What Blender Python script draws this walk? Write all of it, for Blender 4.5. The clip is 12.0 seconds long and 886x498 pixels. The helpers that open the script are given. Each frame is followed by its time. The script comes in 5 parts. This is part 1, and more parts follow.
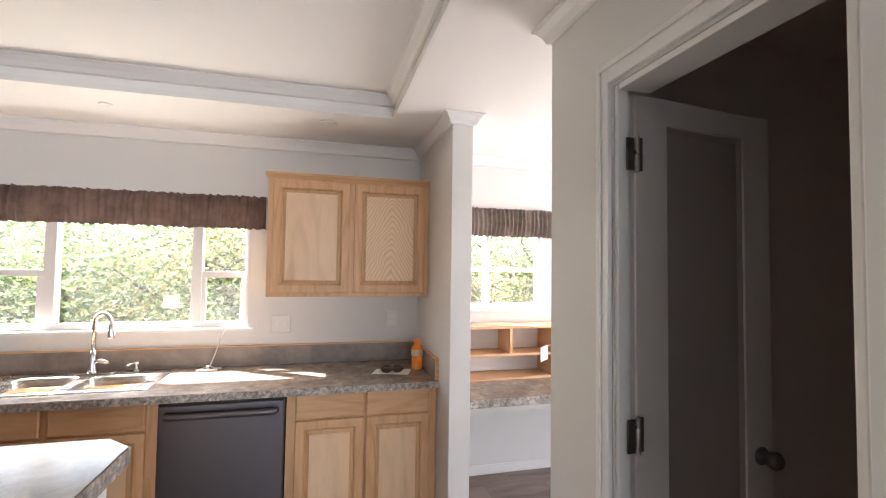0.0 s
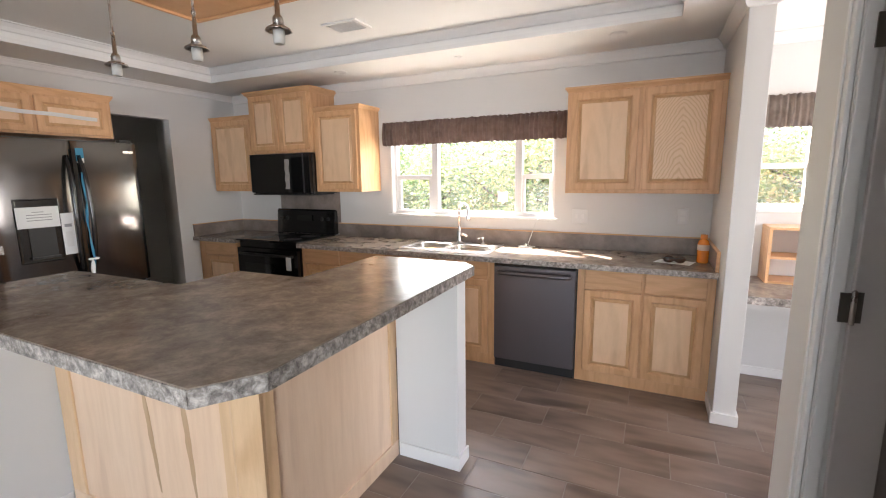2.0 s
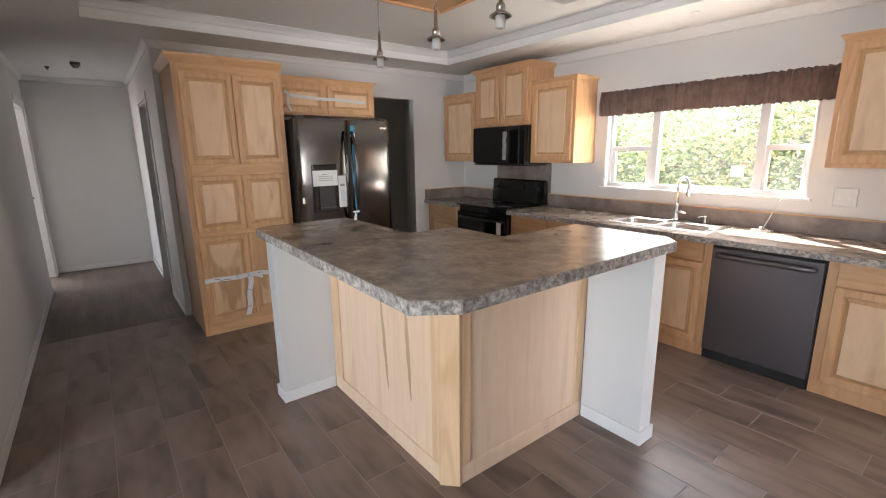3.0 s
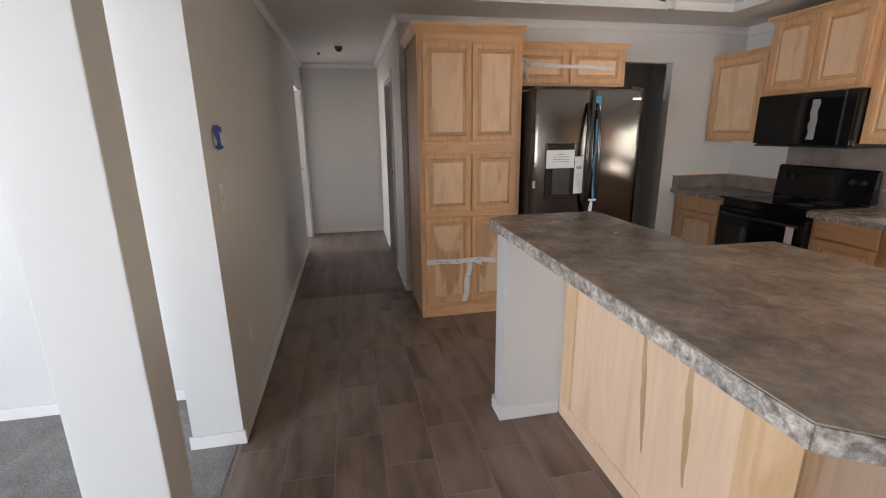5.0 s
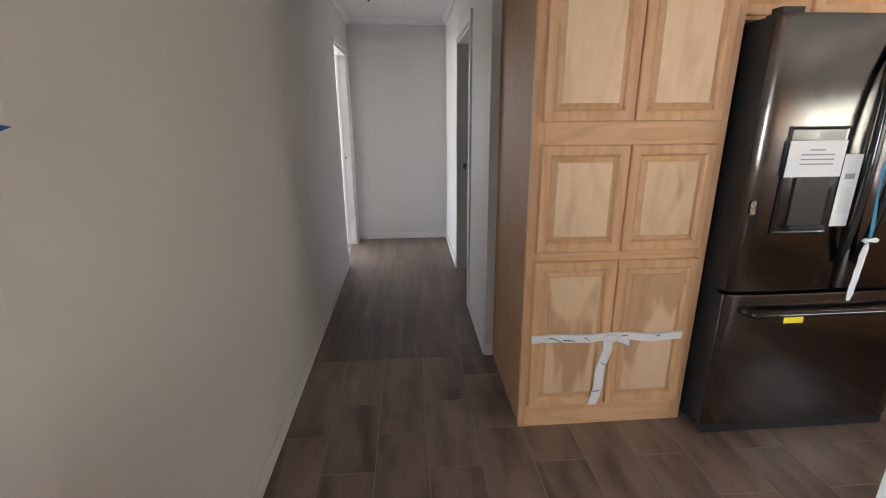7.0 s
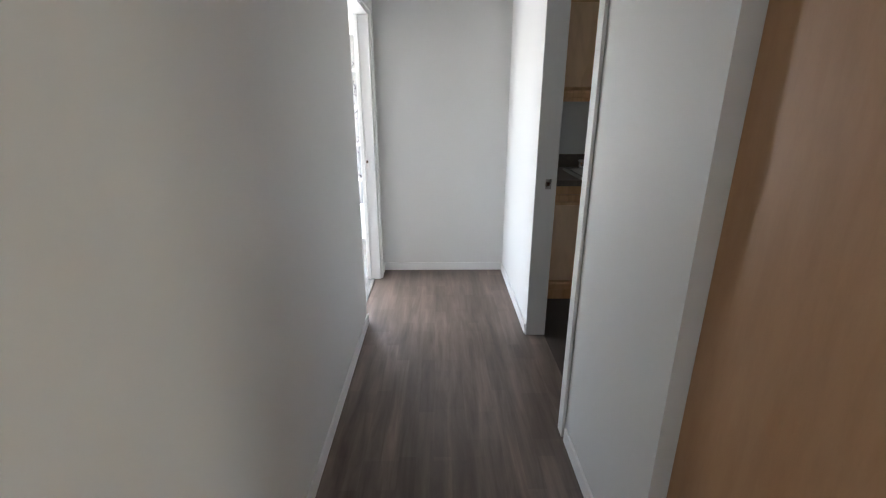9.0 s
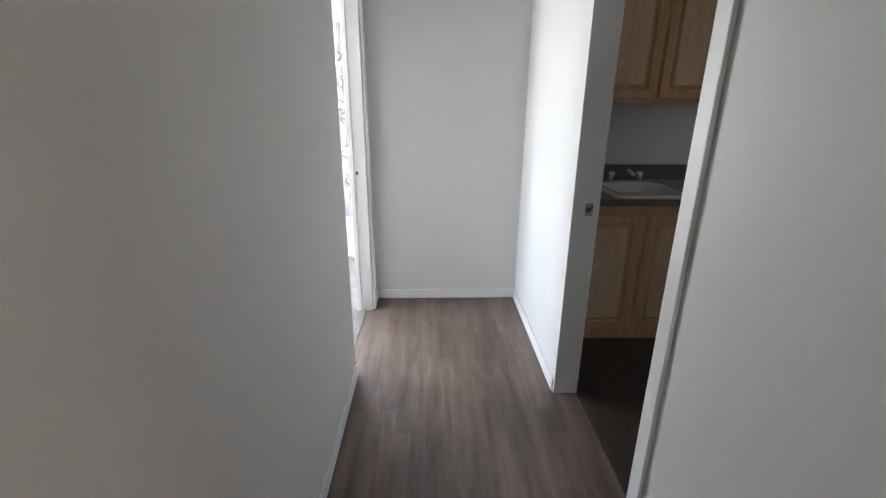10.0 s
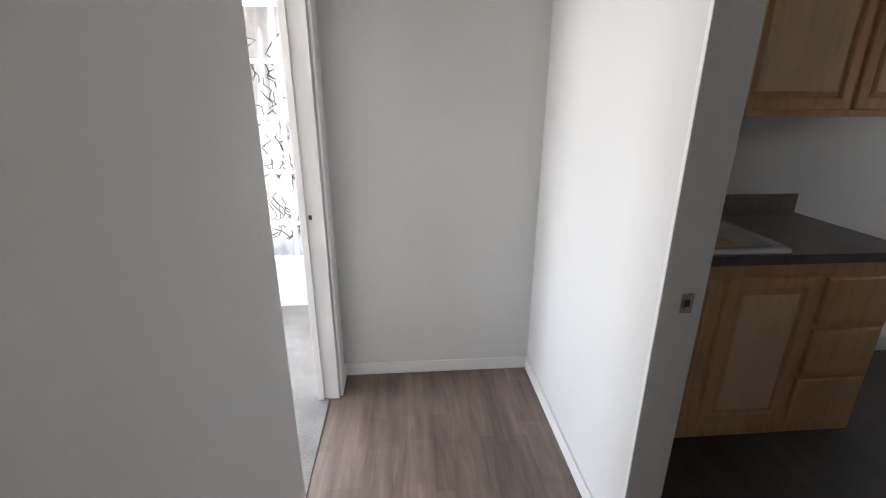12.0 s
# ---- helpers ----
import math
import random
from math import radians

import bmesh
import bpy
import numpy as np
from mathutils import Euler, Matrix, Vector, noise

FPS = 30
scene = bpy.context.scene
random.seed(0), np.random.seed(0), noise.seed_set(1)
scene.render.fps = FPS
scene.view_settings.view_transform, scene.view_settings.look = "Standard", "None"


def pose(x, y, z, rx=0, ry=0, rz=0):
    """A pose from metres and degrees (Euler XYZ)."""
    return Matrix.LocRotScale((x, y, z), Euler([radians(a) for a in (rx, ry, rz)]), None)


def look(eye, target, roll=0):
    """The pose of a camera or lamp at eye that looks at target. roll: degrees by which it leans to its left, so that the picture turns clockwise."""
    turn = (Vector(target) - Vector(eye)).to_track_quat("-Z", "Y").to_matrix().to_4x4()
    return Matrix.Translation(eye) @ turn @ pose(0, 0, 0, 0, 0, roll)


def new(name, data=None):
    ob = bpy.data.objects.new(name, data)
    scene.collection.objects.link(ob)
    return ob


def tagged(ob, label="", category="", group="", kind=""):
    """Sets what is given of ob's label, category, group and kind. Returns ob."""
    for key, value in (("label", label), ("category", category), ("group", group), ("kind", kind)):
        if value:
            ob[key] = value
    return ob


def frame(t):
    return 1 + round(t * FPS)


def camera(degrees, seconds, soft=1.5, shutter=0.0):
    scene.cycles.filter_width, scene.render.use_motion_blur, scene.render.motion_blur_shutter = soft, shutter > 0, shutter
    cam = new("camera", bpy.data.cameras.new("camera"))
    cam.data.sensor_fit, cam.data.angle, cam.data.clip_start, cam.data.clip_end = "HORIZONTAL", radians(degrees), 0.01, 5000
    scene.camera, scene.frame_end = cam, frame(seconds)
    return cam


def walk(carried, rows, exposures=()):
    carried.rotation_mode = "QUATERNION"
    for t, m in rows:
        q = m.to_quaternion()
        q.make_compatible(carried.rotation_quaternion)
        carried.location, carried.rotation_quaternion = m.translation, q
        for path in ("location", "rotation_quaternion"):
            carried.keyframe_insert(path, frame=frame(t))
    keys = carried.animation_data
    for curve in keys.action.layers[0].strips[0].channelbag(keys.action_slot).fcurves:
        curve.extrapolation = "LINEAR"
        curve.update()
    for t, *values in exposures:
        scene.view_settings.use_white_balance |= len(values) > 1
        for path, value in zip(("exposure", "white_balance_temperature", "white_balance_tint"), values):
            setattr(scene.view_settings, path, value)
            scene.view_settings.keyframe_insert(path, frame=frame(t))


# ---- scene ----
cam = camera(89.6, 12.0, soft=1.1)
PATH = [
    (0, (0.453, 0.043, 1.479), (0.971, 1.972, 1.562), 0.8),
    (0.5, (0.534, -0.124, 1.456), (0.76, 1.863, 1.502), 0.7),
    (1, (0.572, -0.267, 1.448), (0.464, 1.728, 1.36), 0.4),
    (1.5, (0.639, -0.385, 1.429), (0.167, 1.551, 1.253), -0.5),
    (2, (0.723, -0.526, 1.433), (-0.119, 1.258, 1.107), -0.7),
    (2.5, (0.8, -0.572, 1.428), (-0.372, 1.0, 1.033), -0.7),
    (3, (0.887, -0.625, 1.421), (-0.663, 0.563, 0.99), -0.7),
    (3.5, (0.9, -0.658, 1.431), (-0.854, 0.191, 0.98), -0.9),
    (5.5, (-0.044, -0.582, 1.407), (-1.946, -0.26, 0.877), -0.5),
    (6, (-0.444, -0.596, 1.413), (-2.35, -0.332, 0.866), -0.3),
    (6.5, (-0.823, -0.56, 1.375), (-2.729, -0.331, 0.814), -0.2),
    (7, (-1.195, -0.569, 1.368), (-3.105, -0.426, 0.792), -0.4),
    (7.5, (-1.571, -0.651, 1.365), (-3.48, -0.581, 0.773), -0.5),
    (9.5, (-2.957, -0.713, 1.401), (-4.849, -0.687, 0.752), 0.2),
    (10, (-3.236, -0.764, 1.406), (-5.126, -0.709, 0.753), 0.4),
    (10.5, (-3.488, -0.802, 1.417), (-5.377, -0.737, 0.764), 0.7),
    (11, (-3.714, -0.792, 1.416), (-5.6, -0.726, 0.754), 0.8),
    (11.5, (-3.901, -0.78, 1.437), (-5.786, -0.71, 0.772), 0.7),
    (12, (-4.098, -0.8, 1.453), (-5.981, -0.644, 0.797), 0.2),
]
EXPOSURES = [(0.0, 3.8, 6800, 19), (1.5, 3.85, 6900, 19), (2.5, 3.9, 6750, 18), (3.5, 3.75, 6850, 19), (5.5, 3.7, 7050, 20), (6.5, 3.75, 6950, 20),
             (7.5, 4.6, 6400, 13), (9.5, 4.75, 6250, 12), (12.0, 4.45, 6500, 15)]
LAMP_LIVING, LAMP_EAST_FILL, LAMP_BED, LAMP_BED_FILL, LAMP_SKY, LAMP_BATH_FILL = 19, 4.2, 2.8, 4.4, 1.1, 0.07
U = 1.05  # metres per drawing unit; all places below are in drawing units
WALK = [
    (t, look(Vector(eye) * U, Vector(target) * U, roll)) for t, eye, target, roll in PATH
]
walk(cam, WALK, EXPOSURES)

# ---------------------------------------------------------------- light
SUN_EL, SUN_AZ = 47.0, 305.0   # degrees; azimuth clockwise from +y
world = bpy.data.worlds.new("sky")
scene.world = world
world.use_nodes = True
wn = world.node_tree
sky = wn.nodes.new("ShaderNodeTexSky")
sky.sky_type = "NISHITA"
sky.sun_disc = False
sky.sun_elevation = radians(SUN_EL)
sky.sun_rotation = radians(SUN_AZ)
wn.nodes["Background"].inputs["Strength"].default_value = 0.08
wn.links.new(sky.outputs["Color"], wn.nodes["Background"].inputs["Color"])

sun = new("sun", bpy.data.lights.new("sun", "SUN"))
sun.data.energy, sun.data.angle, sun.data.color = 3.1, radians(0.5), (1.0, 0.95, 0.87)
to_sun = Vector((math.sin(radians(SUN_AZ)) * math.cos(radians(SUN_EL)),
                 math.cos(radians(SUN_AZ)) * math.cos(radians(SUN_EL)), math.sin(radians(SUN_EL))))
sun.matrix_world = look(to_sun * 40, (0, 0, 0))


def opening_light(eye, target, w, h, watts, color=(0.93, 0.97, 1.0)):
    """Area lamp for the sky light of a window's opening; some openings are added, out of view."""
    ob = new("opening_light", bpy.data.lights.new("opening_light", "AREA"))
    ob.data.shape, ob.data.size, ob.data.size_y = "RECTANGLE", w * U, h * U
    ob.data.energy, ob.data.color = watts, color
    ob.matrix_world = look(Vector(eye) * U, Vector(target) * U)
    return ob


# fill from an added living room window, placed to reach the pantry
opening_light((1.75, -5.10, 1.35), (0.0, -3.0, 1.6), 2.9, 1.35, LAMP_LIVING, (0.75, 0.89, 1.0))
# added fill lamp from an unseen bedroom opening, lifts the hall's end
opening_light((-5.75, -4.03, 1.25), (-5.75, -2.0, 1.15), 1.4, 1.4, LAMP_BED_FILL)
opening_light((-0.77, 3.135, 1.40), (-0.77, 1.5, 1.40), 1.42, 0.56, LAMP_SKY, (0.96, 1.0, 0.86))
# added fill lamp at an unseen bathroom opening, lifts the dark room
opening_light((-5.55, 3.16, 1.57), (-5.55, 2.0, 1.2), 0.48, 0.42, LAMP_BATH_FILL)
# added fill lamp in the nook's unseen end wall, brightens pantry and nook
opening_light((3.57, 1.95, 1.25), (0.0, 1.75, 1.3), 1.1, 1.5, LAMP_EAST_FILL)
opening_light((-7.07, -2.35, 1.18), (-5.0, -2.0, 1.1), 1.7, 1.55, LAMP_BED)

# ---------------------------------------------------------------- materials


def material(name):
    m = bpy.data.materials.new(name)
    m.use_nodes = True
    return m, m.node_tree, m.node_tree.nodes["Principled BSDF"]


def coords(nt, scale=(1, 1, 1), source="Object"):
    tc, mp = nt.nodes.new("ShaderNodeTexCoord"), nt.nodes.new("ShaderNodeMapping")
    mp.inputs["Scale"].default_value = scale
    nt.links.new(tc.outputs[source], mp.inputs["Vector"])
    return mp.outputs["Vector"]


def noise_tex(nt, vec, scale, detail=4.0, rough=0.5, distort=0.0):
    n = nt.nodes.new("ShaderNodeTexNoise")
    n.inputs["Scale"].default_value, n.inputs["Detail"].default_value = scale, detail
    n.inputs["Roughness"].default_value, n.inputs["Distortion"].default_value = rough, distort
    nt.links.new(vec, n.inputs["Vector"])
    return n.outputs["Fac"]


def ramp(nt, fac, *stops):
    r = nt.nodes.new("ShaderNodeValToRGB")
    while len(r.color_ramp.elements) < len(stops):
        r.color_ramp.elements.new(0.5)
    for e, (p, c) in zip(r.color_ramp.elements, stops):
        e.position, e.color = p, (*c, 1)
    nt.links.new(fac, r.inputs["Fac"])
    return r.outputs["Color"]


def mix(nt, a, b, fac, how="MIX"):
    n = nt.nodes.new("ShaderNodeMix")
    n.data_type, n.blend_type = "RGBA", how
    for socket, value in ((n.inputs["A"], a), (n.inputs["B"], b), (n.inputs["Factor"], fac)):
        if isinstance(value, bpy.types.NodeSocket):
            nt.links.new(value, socket)
        else:
            socket.default_value = value if isinstance(value, float) else (*value, 1)
    return n.outputs["Result"]


def calc(nt, how, a, b=0.0):
    n = nt.nodes.new("ShaderNodeMath")
    n.operation = how
    for socket, value in zip(n.inputs, (a, b)):
        if isinstance(value, bpy.types.NodeSocket):
            nt.links.new(value, socket)
        else:
            socket.default_value = value
    return n.outputs[0]


def bump(nt, bsdf, height, strength, distance=0.002):
    b = nt.nodes.new("ShaderNodeBump")
    b.inputs["Strength"].default_value, b.inputs["Distance"].default_value = strength, distance
    nt.links.new(height, b.inputs["Height"])
    nt.links.new(b.outputs["Normal"], bsdf.inputs["Normal"])


def random_value(nt):
    return nt.nodes.new("ShaderNodeObjectInfo").outputs["Random"]


def paint(name, color, rough=0.6, spread=0.04, relief=0.15, source="Object"):
    m, nt, b = material(name)
    v = coords(nt, source=source)
    big = noise_tex(nt, v, 1.3, 3)
    fine = noise_tex(nt, v, 90, 3)
    lo = tuple(c * (1 - spread) for c in color)
    nt.links.new(ramp(nt, big, (0.3, lo), (0.7, color)), b.inputs["Base Color"])
    b.inputs["Roughness"].default_value = rough
    bump(nt, b, fine, relief, 0.001)
    return m


def oak(name, light, dark, stretch, rough=0.42, streaks=0.0, grain=1.0, mark=0.59):
    """Light oak: arched growth rings, pores along the grain, and a tone of its own for each board."""
    m, nt, b = material(name)
    v = coords(nt, stretch)
    rnd = random_value(nt)
    shift = nt.nodes.new("ShaderNodeVectorMath")
    shift.operation = "ADD"
    comb = nt.nodes.new("ShaderNodeCombineXYZ")
    for i in range(3):
        nt.links.new(calc(nt, "MULTIPLY", rnd, 17.0 + 9 * i), comb.inputs[i])
    nt.links.new(v, shift.inputs[0])
    nt.links.new(comb.outputs[0], shift.inputs[1])
    v = shift.outputs[0]
    field = noise_tex(nt, v, 1.0, 1.5, 0.4)
    rings = calc(nt, "SINE", calc(nt, "MULTIPLY", field, 44.0))
    rings = calc(nt, "MULTIPLY_ADD", rings, 0.5)
    nt.nodes[-1].inputs[2].default_value = 0.5
    pores = noise_tex(nt, v, 9.0, 6, 0.7)
    tone = noise_tex(nt, v, 0.55, 2)
    base = ramp(nt, rings, (0.0, dark), (0.45, light), (1.0, light))
    base = mix(nt, light, base, 0.45 * grain)
    base = mix(nt, base, ramp(nt, pores, (0.35, (0.7, 0.6, 0.5)), (0.6, (1, 1, 1))), 0.28 * min(1.0, grain), "MULTIPLY")
    base = mix(nt, base, ramp(nt, tone, (0.3, (0.8, 0.72, 0.62)), (0.65, (1, 1, 1))), 0.34 * min(1.0, grain), "MULTIPLY")
    if streaks:
        marks = noise_tex(nt, v, 2.6 if mark > 0.56 else 1.4, 3, 0.45)
        base = mix(nt, base, ramp(nt, marks, (mark, (1, 1, 1)), (mark + (0.1 if mark > 0.56 else 0.035), (0.58, 0.44, 0.33))), streaks, "MULTIPLY")
    nt.links.new(base, b.inputs["Base Color"])
    b.inputs["Roughness"].default_value = rough
    bump(nt, b, pores, 0.12, 0.001)
    return m


def cathedral(name, light, dark, centre):
    """A flat-sawn oak board: nested arches of growth rings about one upright line."""
    m, nt, b = material(name)
    v = coords(nt)
    xyz = nt.nodes.new("ShaderNodeSeparateXYZ")
    nt.links.new(v, xyz.inputs[0])
    wob = noise_tex(nt, v, 5.0, 2, 0.5)
    side = calc(nt, "ADD", calc(nt, "ABSOLUTE", calc(nt, "SUBTRACT", xyz.outputs["X"], centre)), calc(nt, "MULTIPLY", wob, 0.05))
    rise = calc(nt, "ADD", calc(nt, "MULTIPLY", calc(nt, "POWER", side, 1.5), 3.2), xyz.outputs["Z"])
    rings = calc(nt, "SINE", calc(nt, "MULTIPLY", calc(nt, "ADD", rise, calc(nt, "MULTIPLY", wob, 0.12)), 170.0))
    pores = noise_tex(nt, coords(nt, (6, 6, 0.8)), 9.0, 6, 0.7)
    base = ramp(nt, calc(nt, "ADD", calc(nt, "MULTIPLY", rings, 0.5), 0.5), (0.0, dark), (0.5, light), (1.0, light))
    base = mix(nt, light, base, 0.75)
    base = mix(nt, base, ramp(nt, pores, (0.35, (0.7, 0.6, 0.5)), (0.6, (1, 1, 1))), 0.16, "MULTIPLY")
    nt.links.new(base, b.inputs["Base Color"])
    b.inputs["Roughness"].default_value = 0.42
    bump(nt, b, pores, 0.12, 0.001)
    return m


def laminate(name, c0, c1, c2, scale, rough, lo=0.24, hi=0.76, fleck=0.45, detail=6.0, grain=0.62):
    m, nt, b = material(name)
    v = coords(nt)
    a = noise_tex(nt, v, scale, detail, grain, 0.3)
    big = noise_tex(nt, v, scale * 0.28, 3, 0.5, 0.4)
    vor = nt.nodes.new("ShaderNodeTexVoronoi")
    vor.inputs["Scale"].default_value = scale * 4.5
    nt.links.new(v, vor.inputs["Vector"])
    col = ramp(nt, a, (lo, c0), (0.5, c1), (hi, c2))
    col = mix(nt, col, ramp(nt, big, (0.35, (0.72, 0.69, 0.66)), (0.65, (1.12, 1.08, 1.04))), 0.8, "MULTIPLY")
    col = mix(nt, col, ramp(nt, vor.outputs["Color"], (0.1, (0.75, 0.74, 0.73)), (0.8, (1.1, 1.1, 1.1))), fleck, "MULTIPLY")
    nt.links.new(col, b.inputs["Base Color"])
    nt.links.new(ramp(nt, a, (0.3, (rough, rough, rough)), (0.7, (rough + 0.05,) * 3)), b.inputs["Roughness"])
    bump(nt, b, a, 0.015, 0.001)
    return m


def tile_material():
    """Wood-look porcelain tile: long brown streaks, each tile from another part of the print."""
    m, nt, b = material("wood_look_tile")
    rnd = random_value(nt)
    v = coords(nt, (1.6, 6.0, 1.0))
    comb = nt.nodes.new("ShaderNodeCombineXYZ")
    for i, k in enumerate((31.0, 57.0, 11.0)):
        nt.links.new(calc(nt, "MULTIPLY", rnd, k), comb.inputs[i])
    add = nt.nodes.new("ShaderNodeVectorMath")
    nt.links.new(v, add.inputs[0])
    nt.links.new(comb.outputs[0], add.inputs[1])
    v = add.outputs[0]
    streak = noise_tex(nt, v, 1.5, 2.5, 0.5, 0.15)
    blotch = noise_tex(nt, v, 0.7, 3, 0.5)
    col = ramp(nt, streak, (0.28, (0.108, 0.073, 0.056)), (0.5, (0.205, 0.147, 0.116)), (0.74, (0.268, 0.198, 0.160)))
    col = mix(nt, col, ramp(nt, blotch, (0.32, (0.66, 0.62, 0.60)), (0.6, (1.12, 1.1, 1.09))), 0.4, "MULTIPLY")
    tone = ramp(nt, rnd, (0.0, (0.92, 0.92, 0.93)), (1.0, (1.08, 1.07, 1.07)))
    col = mix(nt, col, tone, 0.8, "MULTIPLY")
    nt.links.new(col, b.inputs["Base Color"])
    nt.links.new(ramp(nt, streak, (0.3, (0.30,) * 3), (0.7, (0.36,) * 3)), b.inputs["Roughness"])
    bump(nt, b, streak, 0.01, 0.001)
    return m


def plank_material(name, k):
    m, nt, b = material(name)
    v = coords(nt, (1.0, 9.0, 1.0))
    streak = noise_tex(nt, v, 2.2, 8, 0.62, 0.4)
    long = noise_tex(nt, coords(nt, (0.5, 6.0, 1.0)), 1.3, 3)
    col = ramp(nt, streak, (0.3, (0.094, 0.071, 0.059)), (0.5, (0.152, 0.118, 0.099)), (0.72, (0.215, 0.172, 0.148)))
    col = mix(nt, col, ramp(nt, long, (0.35, (0.72, 0.7, 0.68)), (0.65, (1.12, 1.1, 1.08))), 0.7, "MULTIPLY")
    for w, h, amount in ((0.46, 0.075, 0.5), (0.33, 0.15, 0.35)):
        br = nt.nodes.new("ShaderNodeTexBrick")
        br.offset, br.offset_frequency = 0.37, 2
        br.inputs["Color1"].default_value, br.inputs["Color2"].default_value = (0.72, 0.70, 0.68, 1), (1.22, 1.2, 1.18, 1)
        for key, value in (("Scale", 1.0), ("Mortar Size", 0.0), ("Brick Width", w), ("Row Height", h)):
            br.inputs[key].default_value = value
        nt.links.new(coords(nt), br.inputs["Vector"])
        col = mix(nt, col, br.outputs["Color"], amount, "MULTIPLY")
    nt.links.new(ramp(nt, streak, (0.3, (0.40,) * 3), (0.7, (0.55,) * 3)), b.inputs["Roughness"])
    # k scales the whole print; the bathroom's copy is dimmed by it
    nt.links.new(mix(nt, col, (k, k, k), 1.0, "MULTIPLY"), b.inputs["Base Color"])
    bump(nt, b, streak, 0.1, 0.001)
    return m


def gloss(name, color, rough, metallic=0.0, brushed=(0, 0, 0), coat=0.0):
    m, nt, b = material(name)
    b.inputs["Base Color"].default_value = (*color, 1)
    b.inputs["Metallic"].default_value, b.inputs["Roughness"].default_value = metallic, rough
    b.inputs["Coat Weight"].default_value, b.inputs["Coat Roughness"].default_value = coat, 0.05
    scale = brushed if any(brushed) else (12, 12, 12)
    n = noise_tex(nt, coords(nt, scale), 3.0, 4, 0.6)
    lo, hi = max(0.0, rough - 0.03), rough + 0.04
    nt.links.new(ramp(nt, n, (0.3, (lo,) * 3), (0.7, (hi,) * 3)), b.inputs["Roughness"])
    return m


def cloth(name, c0, c1, rough=0.95):
    m, nt, b = material(name)
    v = coords(nt)
    n = noise_tex(nt, v, 14, 4)
    weave = noise_tex(nt, coords(nt, (1, 1, 3)), 220, 2)
    nt.links.new(ramp(nt, n, (0.3, c0), (0.7, c1)), b.inputs["Base Color"])
    b.inputs["Roughness"].default_value = rough
    b.inputs["Sheen Weight"].default_value = 0.2
    bump(nt, b, weave, 0.3, 0.001)
    return m


def carpet_material():
    m, nt, b = material("grey_carpet")
    v = coords(nt)
    tuft = noise_tex(nt, v, 160, 4, 0.7)
    patch = noise_tex(nt, v, 5, 4, 0.6)
    col = ramp(nt, tuft, (0.3, (0.16, 0.155, 0.15)), (0.7, (0.42, 0.41, 0.40)))
    col = mix(nt, col, ramp(nt, patch, (0.35, (0.75, 0.75, 0.75)), (0.65, (1.1, 1.1, 1.1))), 0.8, "MULTIPLY")
    nt.links.new(col, b.inputs["Base Color"])
    b.inputs["Roughness"].default_value = 1.0
    bump(nt, b, tuft, 1.0, 0.01)
    return m


def leaf_material(name, c0, c1, c2):
    m, nt, b = material(name)
    geo = nt.nodes.new("ShaderNodeNewGeometry")
    col = ramp(nt, geo.outputs["Random Per Island"], (0.1, c0), (0.55, c1), (0.95, c2))
    n = noise_tex(nt, coords(nt), 3.0, 3)
    col = mix(nt, col, ramp(nt, n, (0.35, (0.7, 0.75, 0.7)), (0.65, (1.1, 1.1, 1.0))), 0.7, "MULTIPLY")
    nt.links.new(col, b.inputs["Base Color"])
    b.inputs["Roughness"].default_value = 0.55
    tr = nt.nodes.new("ShaderNodeBsdfTranslucent")
    nt.links.new(col, tr.inputs["Color"])
    ms = nt.nodes.new("ShaderNodeMixShader")
    ms.inputs[0].default_value = 0.5
    nt.links.new(b.outputs[0], ms.inputs[1])
    nt.links.new(tr.outputs[0], ms.inputs[2])
    nt.links.new(ms.outputs[0], nt.nodes["Material Output"].inputs["Surface"])
    return m


def glass_material():
    m, nt, b = material("window_glass")
    b.inputs["Transmission Weight"].default_value = 1.0
    b.inputs["Roughness"].default_value = 0.0
    b.inputs["IOR"].default_value = 1.02
    b.inputs["Base Color"].default_value = (0.97, 0.99, 0.98, 1)
    # washed-out glare over the panes, put in as a faint translucent mix
    glare_haze = nt.nodes.new("ShaderNodeBsdfTranslucent")
    glare_haze.inputs["Color"].default_value = (0.86, 0.9, 0.9, 1)
    film = nt.nodes.new("ShaderNodeMixShader")
    nt.links.new(ramp(nt, noise_tex(nt, coords(nt), 2.5, 4), (0.3, (0.012,) * 3), (0.7, (0.026,) * 3)), film.inputs[0])
    nt.links.new(b.outputs[0], film.inputs[1])
    nt.links.new(glare_haze.outputs[0], film.inputs[2])
    nt.links.new(film.outputs[0], nt.nodes["Material Output"].inputs["Surface"])
    return m


WALL = paint("wall_paint", (0.705, 0.695, 0.675), 0.55, 0.03)
CEIL = paint("ceiling_paint", (0.83, 0.825, 0.81), 0.7, 0.025, 0.25)
TRIM = paint("white_trim", (0.80, 0.79, 0.775), 0.4, 0.03, 0.05)
DOORP = paint("pale_grey_door_paint", (0.66, 0.61, 0.585), 0.45, 0.04, 0.08)
DOOR_PANEL = paint("brown_door_panel", (0.33, 0.275, 0.255), 0.4, 0.05, 0.05)
OAK = oak("oak_upright", (0.75, 0.448, 0.24), (0.59, 0.32, 0.15), (6, 6, 0.8))
OAK_PALE = oak("oak_panel_pale", (0.87, 0.605, 0.39), (0.66, 0.435, 0.25), (3.5, 3.5, 0.9), 0.42, 0.25, 0.55)
OAK_WAVY = cathedral("oak_panel_wavy", (0.87, 0.61, 0.395), (0.70, 0.44, 0.24), 0.255)
